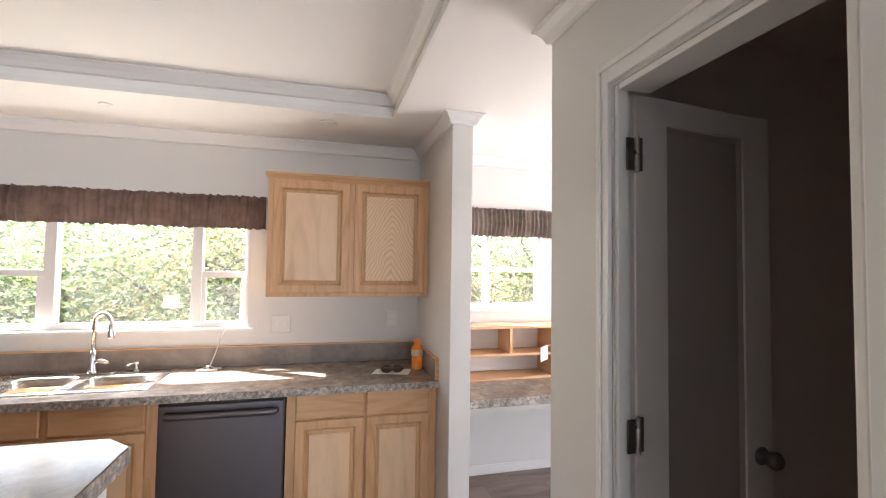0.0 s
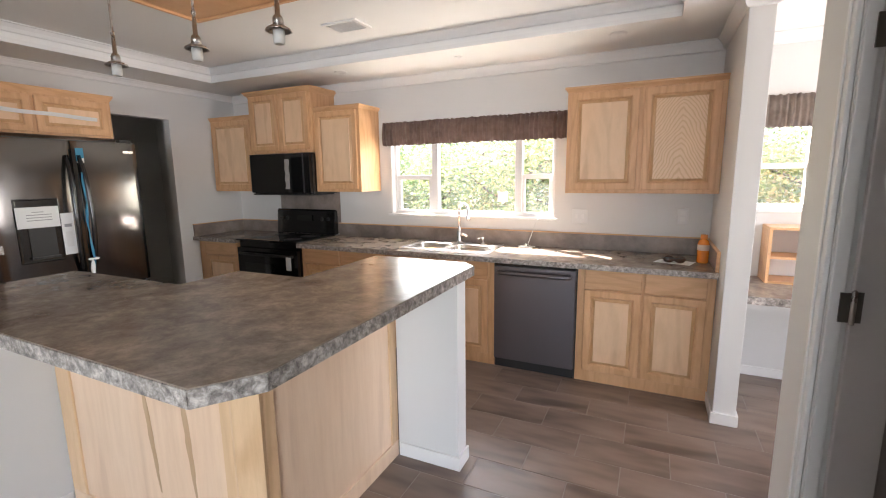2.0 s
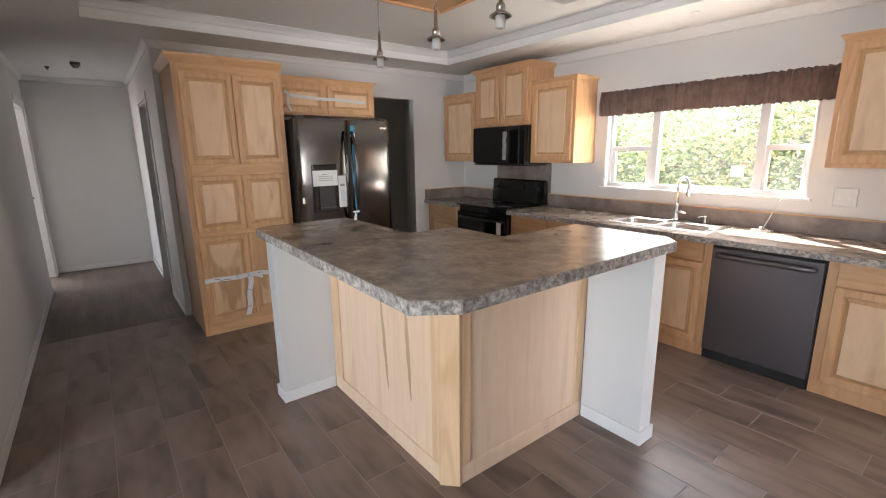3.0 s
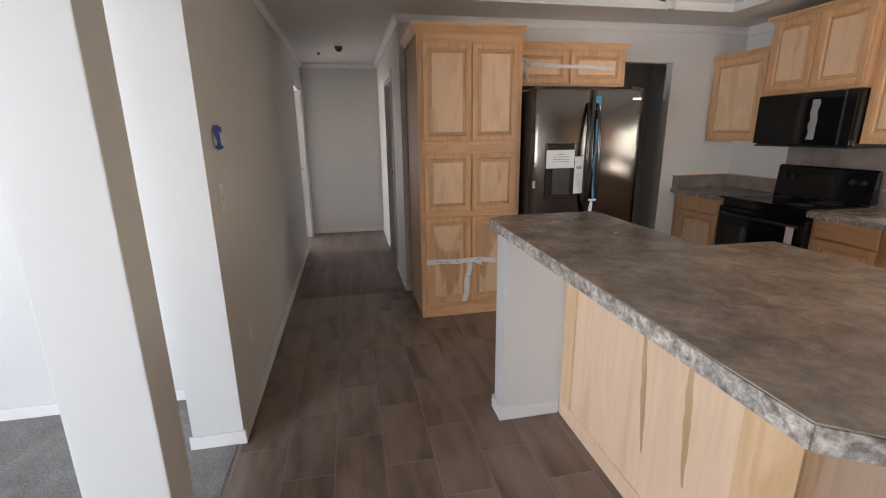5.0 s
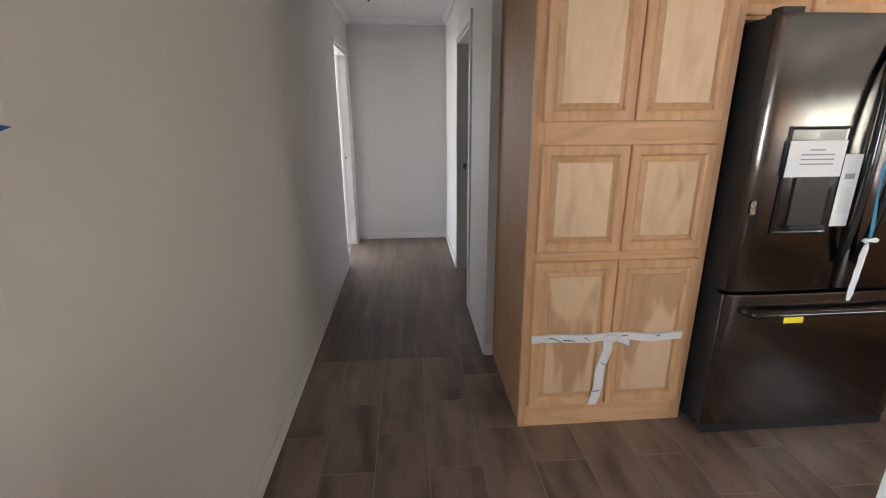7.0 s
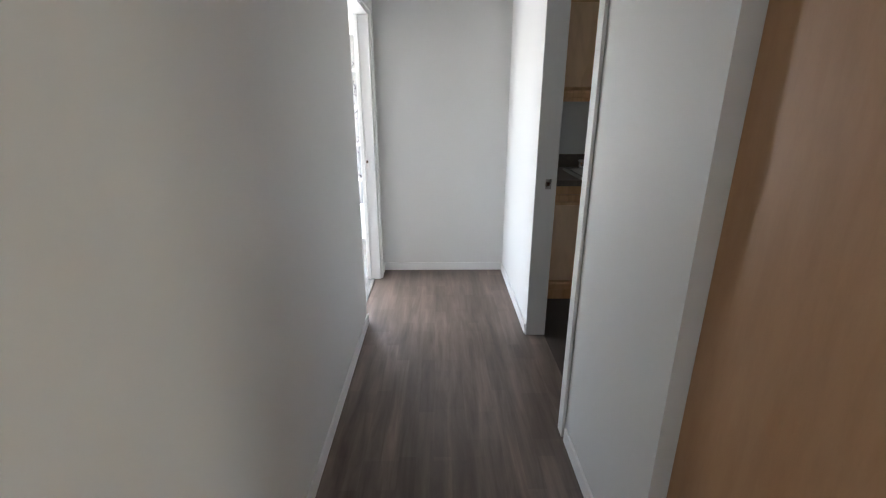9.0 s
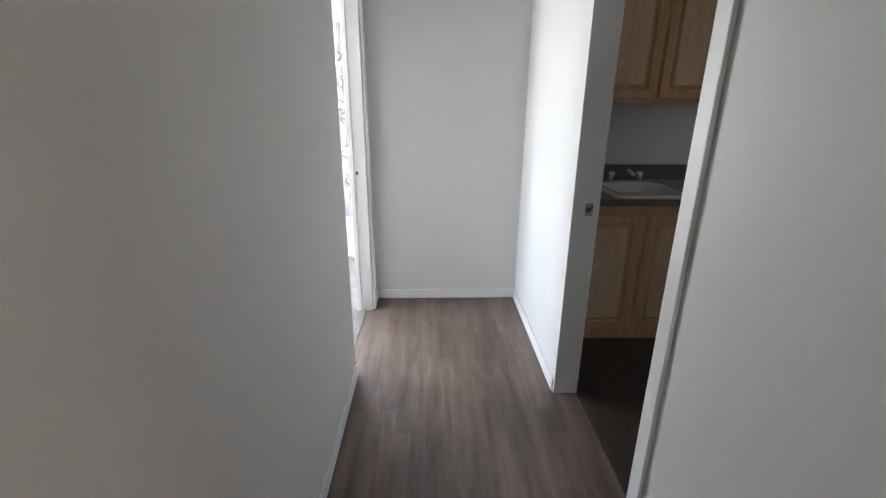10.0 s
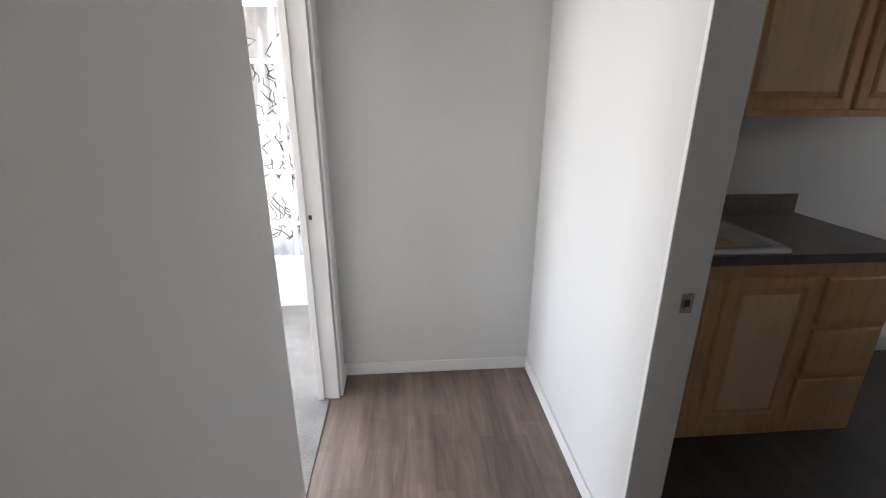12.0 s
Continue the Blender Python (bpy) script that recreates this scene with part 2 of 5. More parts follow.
OAK_H = oak("oak_crosswise", (0.75, 0.448, 0.24), (0.59, 0.32, 0.15), (0.9, 0.9, 8))
# deeper oak for bevels: end grain, plus the slope's shading put in the colour
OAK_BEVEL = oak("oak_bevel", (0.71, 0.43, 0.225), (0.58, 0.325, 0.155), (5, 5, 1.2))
OAK_MID = oak("oak_mid_tone", (0.80, 0.545, 0.33), (0.62, 0.37, 0.19), (5, 5, 0.5))
OAK_HEART = oak("oak_panel_heartwood", (0.80, 0.555, 0.345), (0.58, 0.34, 0.17), (3.0, 3.0, 1.0), 0.42, 0.65, 0.6, 0.55)
HEARTWOOD = oak("dark_heartwood", (0.60, 0.385, 0.225), (0.50, 0.30, 0.165), (8, 8, 0.8))
# carcass oak, darker than the door fronts
OAK_SIDE = oak("oak_side_darker", (0.47, 0.275, 0.145), (0.45, 0.26, 0.135), (3, 3, 0.5), 0.5)
MAPLE = oak("maple_panel", (0.84, 0.605, 0.43), (0.78, 0.535, 0.36), (4.0, 4.0, 0.4), 0.4, 0.2, 0.7)
COUNTER = laminate("stone_laminate", (0.16, 0.128, 0.104), (0.28, 0.232, 0.195), (0.42, 0.36, 0.305), 13.0, 0.20, 0.30, 0.70, 0.18, 9.0, 0.72)
COUNTER_EDGE = laminate("stone_laminate_edge", (0.13, 0.115, 0.105), (0.36, 0.325, 0.30), (0.66, 0.62, 0.585), 42.0, 0.45, 0.36, 0.64, 0.55, 6.0, 0.7)
BATH_COUNTER = laminate("dark_bath_laminate", (0.14, 0.112, 0.094), (0.175, 0.143, 0.122), (0.215, 0.178, 0.154), 12.0, 0.4)
SPLASH = laminate("stone_laminate_splash", (0.19, 0.155, 0.14), (0.255, 0.213, 0.193), (0.31, 0.265, 0.242), 8.0, 0.4, 0.3, 0.7, 0.3, 3.0, 0.5)
TILE = tile_material()
PLANK = plank_material("wood_look_vinyl", 1.1)
# hall vinyl again, the bathroom's dimness scaled into its colour
PLANK_DIMMED = plank_material("dimmed_bath_vinyl", 0.32)
GROUT = paint("grout", (0.31, 0.265, 0.24), 0.85, 0.15)
CARPET = carpet_material()
BLACK = gloss("black_enamel", (0.010, 0.009, 0.009), 0.16, 0.0, coat=0.4)
BLACK_GLASS = gloss("black_glass", (0.006, 0.006, 0.006), 0.06, 0.0, coat=0.8)
BLACK_DULL = gloss("black_plastic", (0.016, 0.015, 0.015), 0.45)
DARK_STEEL = gloss("black_stainless", (0.15, 0.143, 0.139), 0.17, 1.0, (9, 9, 0.6))
SLATE = gloss("slate_steel", (0.155, 0.14, 0.15), 0.34, 0.85, (9, 9, 0.6))
STEEL = gloss("stainless", (0.62, 0.61, 0.59), 0.26, 1.0, (2, 40, 40))
CHROME = gloss("chrome", (0.75, 0.75, 0.76), 0.09, 1.0)
NICKEL = gloss("brushed_nickel", (0.46, 0.43, 0.40), 0.28, 1.0)
BRONZE = gloss("dull_hinge_metal", (0.20, 0.18, 0.165), 0.42, 1.0)
RUST = gloss("strike_recess", (0.09, 0.035, 0.015), 0.7)
VALANCE = cloth("brown_valance_cloth", (0.20, 0.135, 0.112), (0.31, 0.222, 0.187))
TAUPE = cloth("taupe_valance_cloth", (0.22, 0.175, 0.15), (0.34, 0.28, 0.245))
CURTAIN = cloth("pale_curtain_cloth", (0.36, 0.36, 0.365), (0.45, 0.45, 0.455))
TAPE_BLUE = paint("blue_masking_tape", (0.025, 0.12, 0.46), 0.6, 0.2)
PAPER = paint("white_paper", (0.78, 0.78, 0.77), 0.8, 0.03)
INK = paint("black_ink", (0.03, 0.03, 0.03), 0.6, 0.1)
GREY_INK = paint("grey_print", (0.34, 0.34, 0.34), 0.7, 0.1)
ORANGE = gloss("orange_drink", (0.85, 0.24, 0.02), 0.15, coat=0.5)
ORANGE_CAP = gloss("orange_cap", (0.85, 0.27, 0.05), 0.4)
LABEL_PALE = paint("bottle_label", (0.66, 0.52, 0.40), 0.5, 0.2)
PLASTIC = gloss("white_plastic", (0.74, 0.735, 0.72), 0.35)
CORD = gloss("cord_plastic", (0.70, 0.69, 0.67), 0.5)
FILM = gloss("clear_film", (0.36, 0.34, 0.33), 0.25)
BLUE_FILM = gloss("blue_film", (0.05, 0.24, 0.38), 0.15)
YELLOW = gloss("yellow_label", (0.80, 0.66, 0.03), 0.5)
LENS = gloss("dark_lens", (0.05, 0.02, 0.012), 0.08, coat=0.6)
PORCELAIN = gloss("white_porcelain", (0.66, 0.655, 0.64), 0.18, coat=0.4)
SOCKET_W = paint("lamp_socket", (0.62, 0.59, 0.54), 0.5, 0.06)
# off-white closet walls, the shade inside put in as a brown tint
CLOSET_TINT = paint("closet_shade_tint", (0.76, 0.65, 0.60), 0.8, 0.12)
GLASS = glass_material()
LEAF_A = leaf_material("leaves_green", (0.10, 0.16, 0.07), (0.19, 0.26, 0.11), (0.36, 0.35, 0.17))
LEAF_B = leaf_material("leaves_yellowing", (0.12, 0.17, 0.07), (0.29, 0.30, 0.12), (0.42, 0.29, 0.15))
BARK = paint("bark", (0.13, 0.10, 0.075), 0.9, 0.4, 0.8)
# ground colour raised so that it bounces light up to the ceilings
BOUNCE_GROUND = paint("pale_bounce_ground", (0.36, 0.31, 0.25), 1.0, 0.4, 0.8)
SIDING = paint("outer_siding", (0.62, 0.60, 0.57), 0.6, 0.04)

# ---------------------------------------------------------------- making things
ORIGIN = {}


def thing(name, base, label="", category="", group="", kind=""):
    ob = new(name)
    ob.location = Vector(base) * U
    ob.empty_display_size = 0.1
    ORIGIN[ob.name] = Vector(base)
    return tagged(ob, label, category, group, kind)


def part(name, bm, mat, parent=None, label="", bevel=0.0, smooth=False, base=None, **tags):
    """Links a bmesh, drawn in place, as one mesh object under a thing or a part."""
    if bevel:
        bmesh.ops.bevel(bm, geom=bm.edges[:], offset=bevel, segments=2, profile=0.6, affect="EDGES", clamp_overlap=True)
    bmesh.ops.recalc_face_normals(bm, faces=bm.faces[:])
    at = ORIGIN[parent.name] if parent else Vector(base or (0, 0, 0))
    for v in bm.verts:
        v.co = (v.co - at) * U
    me = bpy.data.meshes.new(name)
    bm.to_mesh(me)
    bm.free()
    me.materials.append(mat)
    if smooth:
        for p in me.polygons:
            p.use_smooth = True
    ob = new(name, me)
    if parent:
        ob.parent = parent
    else:
        ob.location = at * U
    ORIGIN[ob.name] = at
    return tagged(ob, label, **tags)


def box(bm, x0, x1, y0, y1, z0, z1):
    vs = [bm.verts.new((x, y, z)) for z in (z0, z1) for y in (y0, y1) for x in (x0, x1)]
    for f in ((0, 2, 3, 1), (4, 5, 7, 6), (0, 1, 5, 4), (2, 6, 7, 3), (0, 4, 6, 2), (1, 3, 7, 5)):
        bm.faces.new([vs[i] for i in f])
    return bm


def boxes(*rows):
    bm = bmesh.new()
    for r in rows:
        box(bm, *r)
    return bm


def loft(rings, close=True, cap0=True, cap1=True, bm=None):
    """Faces between rings of points, each ring with as many points."""
    bm = bm or bmesh.new()
    vr = [[bm.verts.new(p) for p in ring] for ring in rings]
    n = len(vr[0])
    for a, b in zip(vr, vr[1:]):
        for i in range(n if close else n - 1):
            j = (i + 1) % n
            bm.faces.new((a[i], a[j], b[j], b[i]))
    if cap0:
        bm.faces.new(vr[0][::-1])
    if cap1:
        bm.faces.new(vr[-1])
    return bm


def lathe(profile, c, seg=20, axis="z", bm=None):
    def p(r, h, a):
        u, v = r * math.cos(a), r * math.sin(a)
        q = {"z": (u, v, h), "x": (h, u, v), "y": (u, h, v)}[axis]
        return Vector(q) + Vector(c)
    return loft([[p(r, h, 2 * math.pi * i / seg) for i in range(seg)] for r, h in profile], bm=bm)


def tube(points, radius, seg=10, bm=None):
    pts = [Vector(p) for p in points]
    radii = radius if isinstance(radius, (list, tuple)) else [radius] * len(pts)
    rings, up = [], Vector((0.13, 0.21, 0.97))
    for i, p in enumerate(pts):
        d = (pts[min(i + 1, len(pts) - 1)] - pts[max(i - 1, 0)]).normalized()
        s = d.cross(up)
        s = s.normalized() if s.length > 1e-4 else Vector((1, 0, 0))
        w = s.cross(d).normalized()
        rings.append([p + radii[i] * (s * math.cos(2 * math.pi * k / seg) + w * math.sin(2 * math.pi * k / seg)) for k in range(seg)])
    return loft(rings, bm=bm)


def arc(c, r, a0, a1, n, u=(1, 0, 0), v=(0, 0, 1)):
    c, u, v = Vector(c), Vector(u), Vector(v)
    return [c + r * (u * math.cos(radians(a0 + (a1 - a0) * i / n)) + v * math.sin(radians(a0 + (a1 - a0) * i / n))) for i in range(n + 1)]


def prism(poly, z0, z1, bm=None):
    return loft([[(x, y, z0) for x, y in poly], [(x, y, z1) for x, y in poly]], bm=bm)


def superellipse(cx, cy, rx, ry, z, n=32, e=5.0):
    out = []
    for i in range(n):
        a = 2 * math.pi * i / n
        c, s = math.cos(a), math.sin(a)
        out.append((cx + rx * math.copysign(abs(c) ** (2 / e), c), cy + ry * math.copysign(abs(s) ** (2 / e), s), z))
    return out


class Face:
    """A frame of reference on a cabinet's front: u along it, w up, n out of it."""

    def __init__(self, origin, u, n):
        self.o, self.u, self.n, self.w = Vector(origin), Vector(u), Vector(n), Vector((0, 0, 1))

    def at(self, a, h, d=0.0):
        return self.o + self.u * a + self.w * h + self.n * d

    def slab(self, a0, a1, h0, h1, d0, d1, bm=None):
        return loft([[self.at(a, h, d) for a, h in ((a0, h0), (a1, h0), (a1, h1), (a0, h1))] for d in (d0, d1)], bm=bm)

    def nested(self, a0, a1, h0, h1, rows):
        """Rectangles set into one another: (inset, depth) row by row."""
        return loft([[self.at(a, h, d) for a, h in ((a0 + i, h0 + i), (a1 - i, h0 + i), (a1 - i, h1 - i), (a0 + i, h1 - i))] for i, d in rows])


def cabinet_door(face, a0, a1, h0, h1, parent, stile=0.052, panel=None, name="door"):
    """A frame-and-raised-panel door, 19 mm thick."""
    t = 0.019
    bm = face.nested(a0, a1, h0, h1, ((0.0, 0.001), (0.0, t - 0.004), (0.004, t), (stile - 0.010, t), (stile - 0.004, t - 0.004), (stile, t - 0.012)))
    door = part(name, bm, OAK, parent)
    s = stile + 0.001
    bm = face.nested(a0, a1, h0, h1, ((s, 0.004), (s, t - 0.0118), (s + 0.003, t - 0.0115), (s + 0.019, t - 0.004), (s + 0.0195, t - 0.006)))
    part("panel_bevel", bm, OAK_BEVEL, door, "bevelled rim in a deeper oak, its shading put into the colour")
    bm = face.nested(a0, a1, h0, h1, ((s + 0.020, 0.006), (s + 0.020, t - 0.0025), (s + 0.021, t - 0.0015)))
    part("raised_panel", bm, panel or OAK_PALE, door, "paler oak panel")
    return door


def drawer_front(face, a0, a1, h0, h1, parent, mat=None):
    bm = face.nested(a0, a1, h0, h1, ((0.0, 0.001), (0.0, 0.014), (0.006, 0.019)))
    return part("drawer_front", bm, mat or OAK_H, parent)


def structure(name, bm, mat, label="", category="", bevel=0.0):
    return part(name, bm, mat, None, label, bevel, kind="structure", category=category)

# ---------------------------------------------------------------- the setting
CZ = 2.30          # ceiling
TZ = 2.415         # raised tray of the ceiling
NY = 3.12          # window wall, inner face
WX = -3.53         # kitchen's west wall
HN0, HN1 = -0.15, -0.040    # hall's north wall
HS0, HS1 = -1.38, -1.16    # hall's south wall
HB = -1.27         # its back, on the bedroom's side
HX = -6.22         # hall's end
EX = 1.185         # closet wall
H = CZ + 0.02

KW = (-1.53, 0.0, 1.08, 1.90)     # kitchen window's opening
NW = (1.28, 2.08, 1.18, 1.90)     # nook window's opening
# the hole at x -5.8 to -5.3 is added to light the bathroom
structure("wall_north", boxes(
    (HX - 0.1, -5.8, NY, NY + 0.15, 0, H), (-5.8, -5.3, NY, NY + 0.15, 0, 1.35), (-5.8, -5.3, NY, NY + 0.15, 1.8, H), (-5.3, KW[0], NY, NY + 0.15, 0, H), (KW[0], KW[1], NY, NY + 0.15, 0, KW[2]), (KW[0], KW[1], NY, NY + 0.15, KW[3], H),
    (KW[1], NW[0], NY, NY + 0.15, 0, H), (NW[0], NW[1], NY, NY + 0.15, 0, NW[2]), (NW[0], NW[1], NY, NY + 0.15, NW[3], H),
    (NW[1], 3.6, NY, NY + 0.15, 0, H)), WALL, "pale painted outer wall with two windows and an added unseen bathroom opening", "wall")
structure("wall_west", boxes(
    (WX - 0.09, WX, HN0, 1.60, 0, H), (WX - 0.09, WX, 1.60, 2.36, 1.99, H), (WX - 0.09, WX, 2.36, NY, 0, H)),
    WALL, "pale painted kitchen wall with a dark doorway", "wall")
structure("wall_hall_north", boxes(
    (-4.275, WX - 0.09, HN0, HN1, 0, H), (-5.108, -4.275, HN0, HN1, 1.93, H), (HX, -5.108, HN0, HN1, 0, H)),
    WALL, "pale painted hall wall with a bathroom doorway", "wall")
structure("wall_hall_end", boxes((HX - 0.1, HX, HS1, NY, 0, H)), WALL, "plain pale wall at the hall's end", "wall")
structure("wall_hall_south", boxes(
    (-2.19, -1.64, HS0, HS1, 0, H), (-5.265, -2.19, HB, HS1, 0, H), (-6.03, -5.265, HB, HS1, 1.95, H), (HX - 0.1, -6.03, HB, HS1, 0, H)),
    WALL, "long pale painted hall wall with a bedroom doorway", "wall")
structure("wall_post", boxes((-1.03, -0.88, HS0, HS1, 0, H)), WALL, "square white painted post between two openings", "wall", 0.004)
structure("header", boxes((-1.64, -1.03, HS0, HS1, 2.14, H), (-0.88, EX, HS0, HS1, 2.14, H)), WALL, "painted header over the living room openings", "wall")
structure("wing_wall", boxes((1.10, 1.215, 2.29, NY, 0, H)), WALL, "short white wing wall beside the counter", "wall", 0.004)
CD = (0.492, 1.050, 1.967)        # closet doorway: its two sides and height
structure("wall_closet", boxes(
    (EX, EX + 0.1, CD[1], 1.38, 0, H), (EX, EX + 0.1, CD[0], CD[1], CD[2], H), (EX, EX + 0.1, HS0, CD[0], 0, H),
    (EX + 0.1, 3.6, 1.28, 1.38, 0, H), (2.9, 3.0, -0.6, 1.28, 0, H), (EX + 0.1, 2.9, -0.7, -0.6, 0, H)),
    WALL, "pale painted wall with a closet doorway", "wall")
# added sheets over the closet walls that carry the shade tint
structure("closet_lining", boxes((EX + 0.102, 2.895, 1.263, 1.278, 0, CZ - 0.002), (2.88, 2.895, -0.59, 1.2625, 0, CZ - 0.002), (EX + 0.102, 2.8795, -0.595, -0.58, 0, CZ - 0.002),
                                (EX + 0.102, EX + 0.112, -0.5795, CD[0] - 0.01, 0, CZ - 0.002), (EX + 0.113, 2.879, -0.579, 1.262, CZ - 0.014, CZ - 0.003)), CLOSET_TINT, "added lining that tints the closet walls brown for the shade inside", "wall")
structure("wall_nook_east", boxes((3.5, 3.6, 1.38, 1.40, 0, H), (3.5, 3.6, 1.40, 2.55, 0, 0.45), (3.5, 3.6, 1.40, 2.55, 2.05, H), (3.5, 3.6, 2.55, NY, 0, H)), WALL, "plain wall closing the desk nook", "wall")
structure("wall_utility", boxes((-4.9, WX - 0.09, 1.50, 1.59, 0, H), (-4.99, -4.9, 1.50, NY, 0, H)), WALL, "plain wall between bathroom and utility room", "wall")
structure("wall_living_west", boxes((-2.19, -2.09, -5.0, HS0, 0, H)), WALL, "bright painted living room side wall", "wall")
structure("wall_living_south", boxes(
    (-2.19, 0.3, -5.15, -5.0, 0, H), (0.3, 3.2, -5.15, -5.0, 0, 0.65), (0.3, 3.2, -5.15, -5.0, 2.05, H), (3.2, 3.6, -5.15, -5.0, 0, H)),
    WALL, "painted living room wall with an added wide window", "wall")
structure("wall_living_east", boxes((3.45, 3.6, -5.0, HS0, 0, H)), WALL, "painted living room end wall", "wall")
structure("wall_living_north", boxes((EX + 0.1005, 3.6, HS0, HS0 + 0.1, 0, H)), WALL, "painted wall behind the closet", "wall")
structure("wall_bedroom", boxes(
    (-2.9, -2.8, -4.0, HB, 0, H), (-7.35, -7.1, -4.0, -3.75, 0, H), (-7.35, -7.1, -3.75, -1.40, 0, 0.32), (-7.35, -7.1, -3.75, -1.40, 1.98, H), (-7.35, -7.1, -1.40, HB + 0.1, 0, H),
    (-7.1, HX - 0.1, HB, HB + 0.1, 0, H), (-7.35, -6.5, -4.1, -4.0, 0, H), (-6.5, -5.0, -4.1, -4.0, 0, 0.5), (-6.5, -5.0, -4.1, -4.0, 2.0, H), (-5.0, -2.8, -4.1, -4.0, 0, H)),
    WALL, "bright painted bedroom walls", "wall")

# ceiling with its raised tray
TR = (-3.03, 0.82, -0.573, 2.47)
bm = boxes(
    (HX - 0.1, TR[0], HS0, NY + 0.15, CZ, TZ), (TR[1], 3.6, HS0, NY + 0.15, CZ, TZ),
    (TR[0], TR[1], HS0, TR[2], CZ, TZ), (TR[0], TR[1], TR[3], NY + 0.15, CZ, TZ),
    (TR[0] - 0.1, TR[1] + 0.1, TR[2] - 0.1, TR[3] + 0.1, TZ + 0.0005, TZ + 0.1),
    (-9.1, 3.6, -5.15, HS0, CZ, TZ))
structure("ceiling", bm, CEIL, "white ceiling with a raised tray", "ceiling")
structure("roof", boxes((-9.3, 3.8, -5.4, NY + 0.4, CZ + 0.27, CZ + 0.45)), SIDING, "plain roof deck", "roof")


def crown(name, pts, z, h, d, flip=1, mat=None):
    """A cove moulding along a closed or open run of plan points; flip: which side of the run it lies on."""
    prof = ((0.0, -h), (0.25 * d, -h * 0.92), (0.45 * d, -h * 0.55), (0.8 * d, -h * 0.18), (d, -0.1 * h), (d, 0.0), (0.0, 0.0))
    rings = []
    for i, (x, y, nx, ny) in enumerate(pts):
        rings.append([(x + nx * a * flip, y + ny * a * flip, z + b) for a, b in prof])
    return part(name, loft(rings), mat or TRIM, None, "white crown moulding", kind="structure", category="moulding")


s = 0.002
crown("crown_north", [(WX + s, NY - s, 0.99, -1), (1.10 - s, NY - s, -0.99, -1)], CZ - 0.001, 0.07, 0.06)
crown("crown_nook", [(1.215 + s, NY - s, 1, -1), (3.5 - s, NY - s, -1, -1)], CZ - 0.001, 0.07, 0.06)
crown("crown_west", [(WX + s, HN0 - s, 1, -1), (WX + s, NY - s, 1, -1)], CZ - 0.001, 0.055, 0.045)
crown("crown_wing", [(1.10 - s, NY - s, -1, -1), (1.10 - s, 2.29 - s, -1, -1), (1.215 + s, 2.29 - s, 1, -1), (1.215 + s, NY - s, 1, -1)], CZ - 0.001, 0.06, 0.05)
crown("crown_closet", [(EX - s, HS1, -1, 0), (EX - s, 1.38 + s, -1, 1), (3.5, 1.38 + s, 0, 1)], CZ - 0.001, 0.06, 0.05)
crown("crown_hall_south", [(HX + s, HS1 + s, 1, 1), (-1.64 + s, HS1 + s, 1, 1), (-1.64 + s, HS0, 1, 0)], CZ - 0.001, 0.05, 0.04)
crown("crown_hall_north", [(WX + s, HN0 - s, 1, -1), (HX + s, HN0 - s, 1, -1)], CZ - 0.001, 0.05, 0.04)
crown("crown_hall_end", [(HX + s, HN0 - s, 1, -1), (HX + s, HS1 + s, 1, 1)], CZ - 0.001, 0.05, 0.04)
tx0, tx1, ty0, ty1 = TR
ring = [(tx0, ty0, 1, 1), (tx0, ty1, 1, -1), (tx1, ty1, -1, -1), (tx1, ty0, -1, 1), (tx0, ty0, 1, 1)]
crown("tray_crown", [(x + nx * s, y + ny * s, nx, ny) for x, y, nx, ny in ring], TZ - 0.001, 0.055, 0.055)
bm = bmesh.new()
for x0, x1, y0, y1 in ((tx0 - 0.002, tx0 + 0.012, ty0, ty1), (tx1 - 0.012, tx1 + 0.002, ty0, ty1), (tx0 + 0.013, tx1 - 0.013, ty0 - 0.002, ty0 + 0.012), (tx0 + 0.013, tx1 - 0.013, ty1 - 0.012, ty1 + 0.002)):
    box(bm, x0, x1, y0, y1, CZ - 0.006, CZ + 0.022)
structure("tray_trim", bm, TRIM, "white trim round the ceiling tray", "moulding")


def baseboard(rows, name="baseboard"):
    for r in rows:
        structure(name, boxes(r), TRIM, "low white baseboard", "baseboard", 0.004)


b0, bt = 0.068, 0.012
baseboard([
    (-5.262, -1.64, HS1 + 0.001, HS1 + bt, 0, b0), (HX + 0.001, -6.09, HS1 + 0.001, HS1 + bt, 0, b0),
    (-1.639, -1.627, HS0 - 0.012, HS1 + bt, 0, b0), (HX + 0.001, HX + bt, HS1 + bt, HN0 - bt, 0, b0),
    (-4.19, WX, HN0 - bt, HN0 - 0.001, 0, b0), (HX + bt, -5.11, HN0 - bt, HN0 - 0.001, 0, b0),
    (1.089, 1.099, 2.30, 2.56, 0, b0), (1.088, 1.227, 2.278, 2.289, 0, b0), (1.216, 1.228, 2.29, NY, 0, b0),
    (1.216, 3.5, NY - bt, NY - 0.001, 0, b0), (EX - bt, EX - 0.001, 1.106, 1.381, 0, b0), (EX - bt, EX - 0.001, HS0, 0.43, 0, b0),
    (EX - bt, 3.5, 1.381, 1.381 + bt, 0, b0), (-2.089, -2.077, -5.0, HS0, 0, b0), (WX + 0.001, WX + bt, HN0, -0.107, 0, b0),
    (-0.879, -0.868, HS0 - bt, HS1 + bt, 0, b0), (-1.03, -0.88, HS1 + 0.001, HS1 + bt, 0, b0),
])

# floors other than the tile
structure("floor_hall", boxes((HX, WX, HS0, HN1, -0.05, 0.0)), PLANK, "grey-brown wood-look vinyl hall floor", "floor")
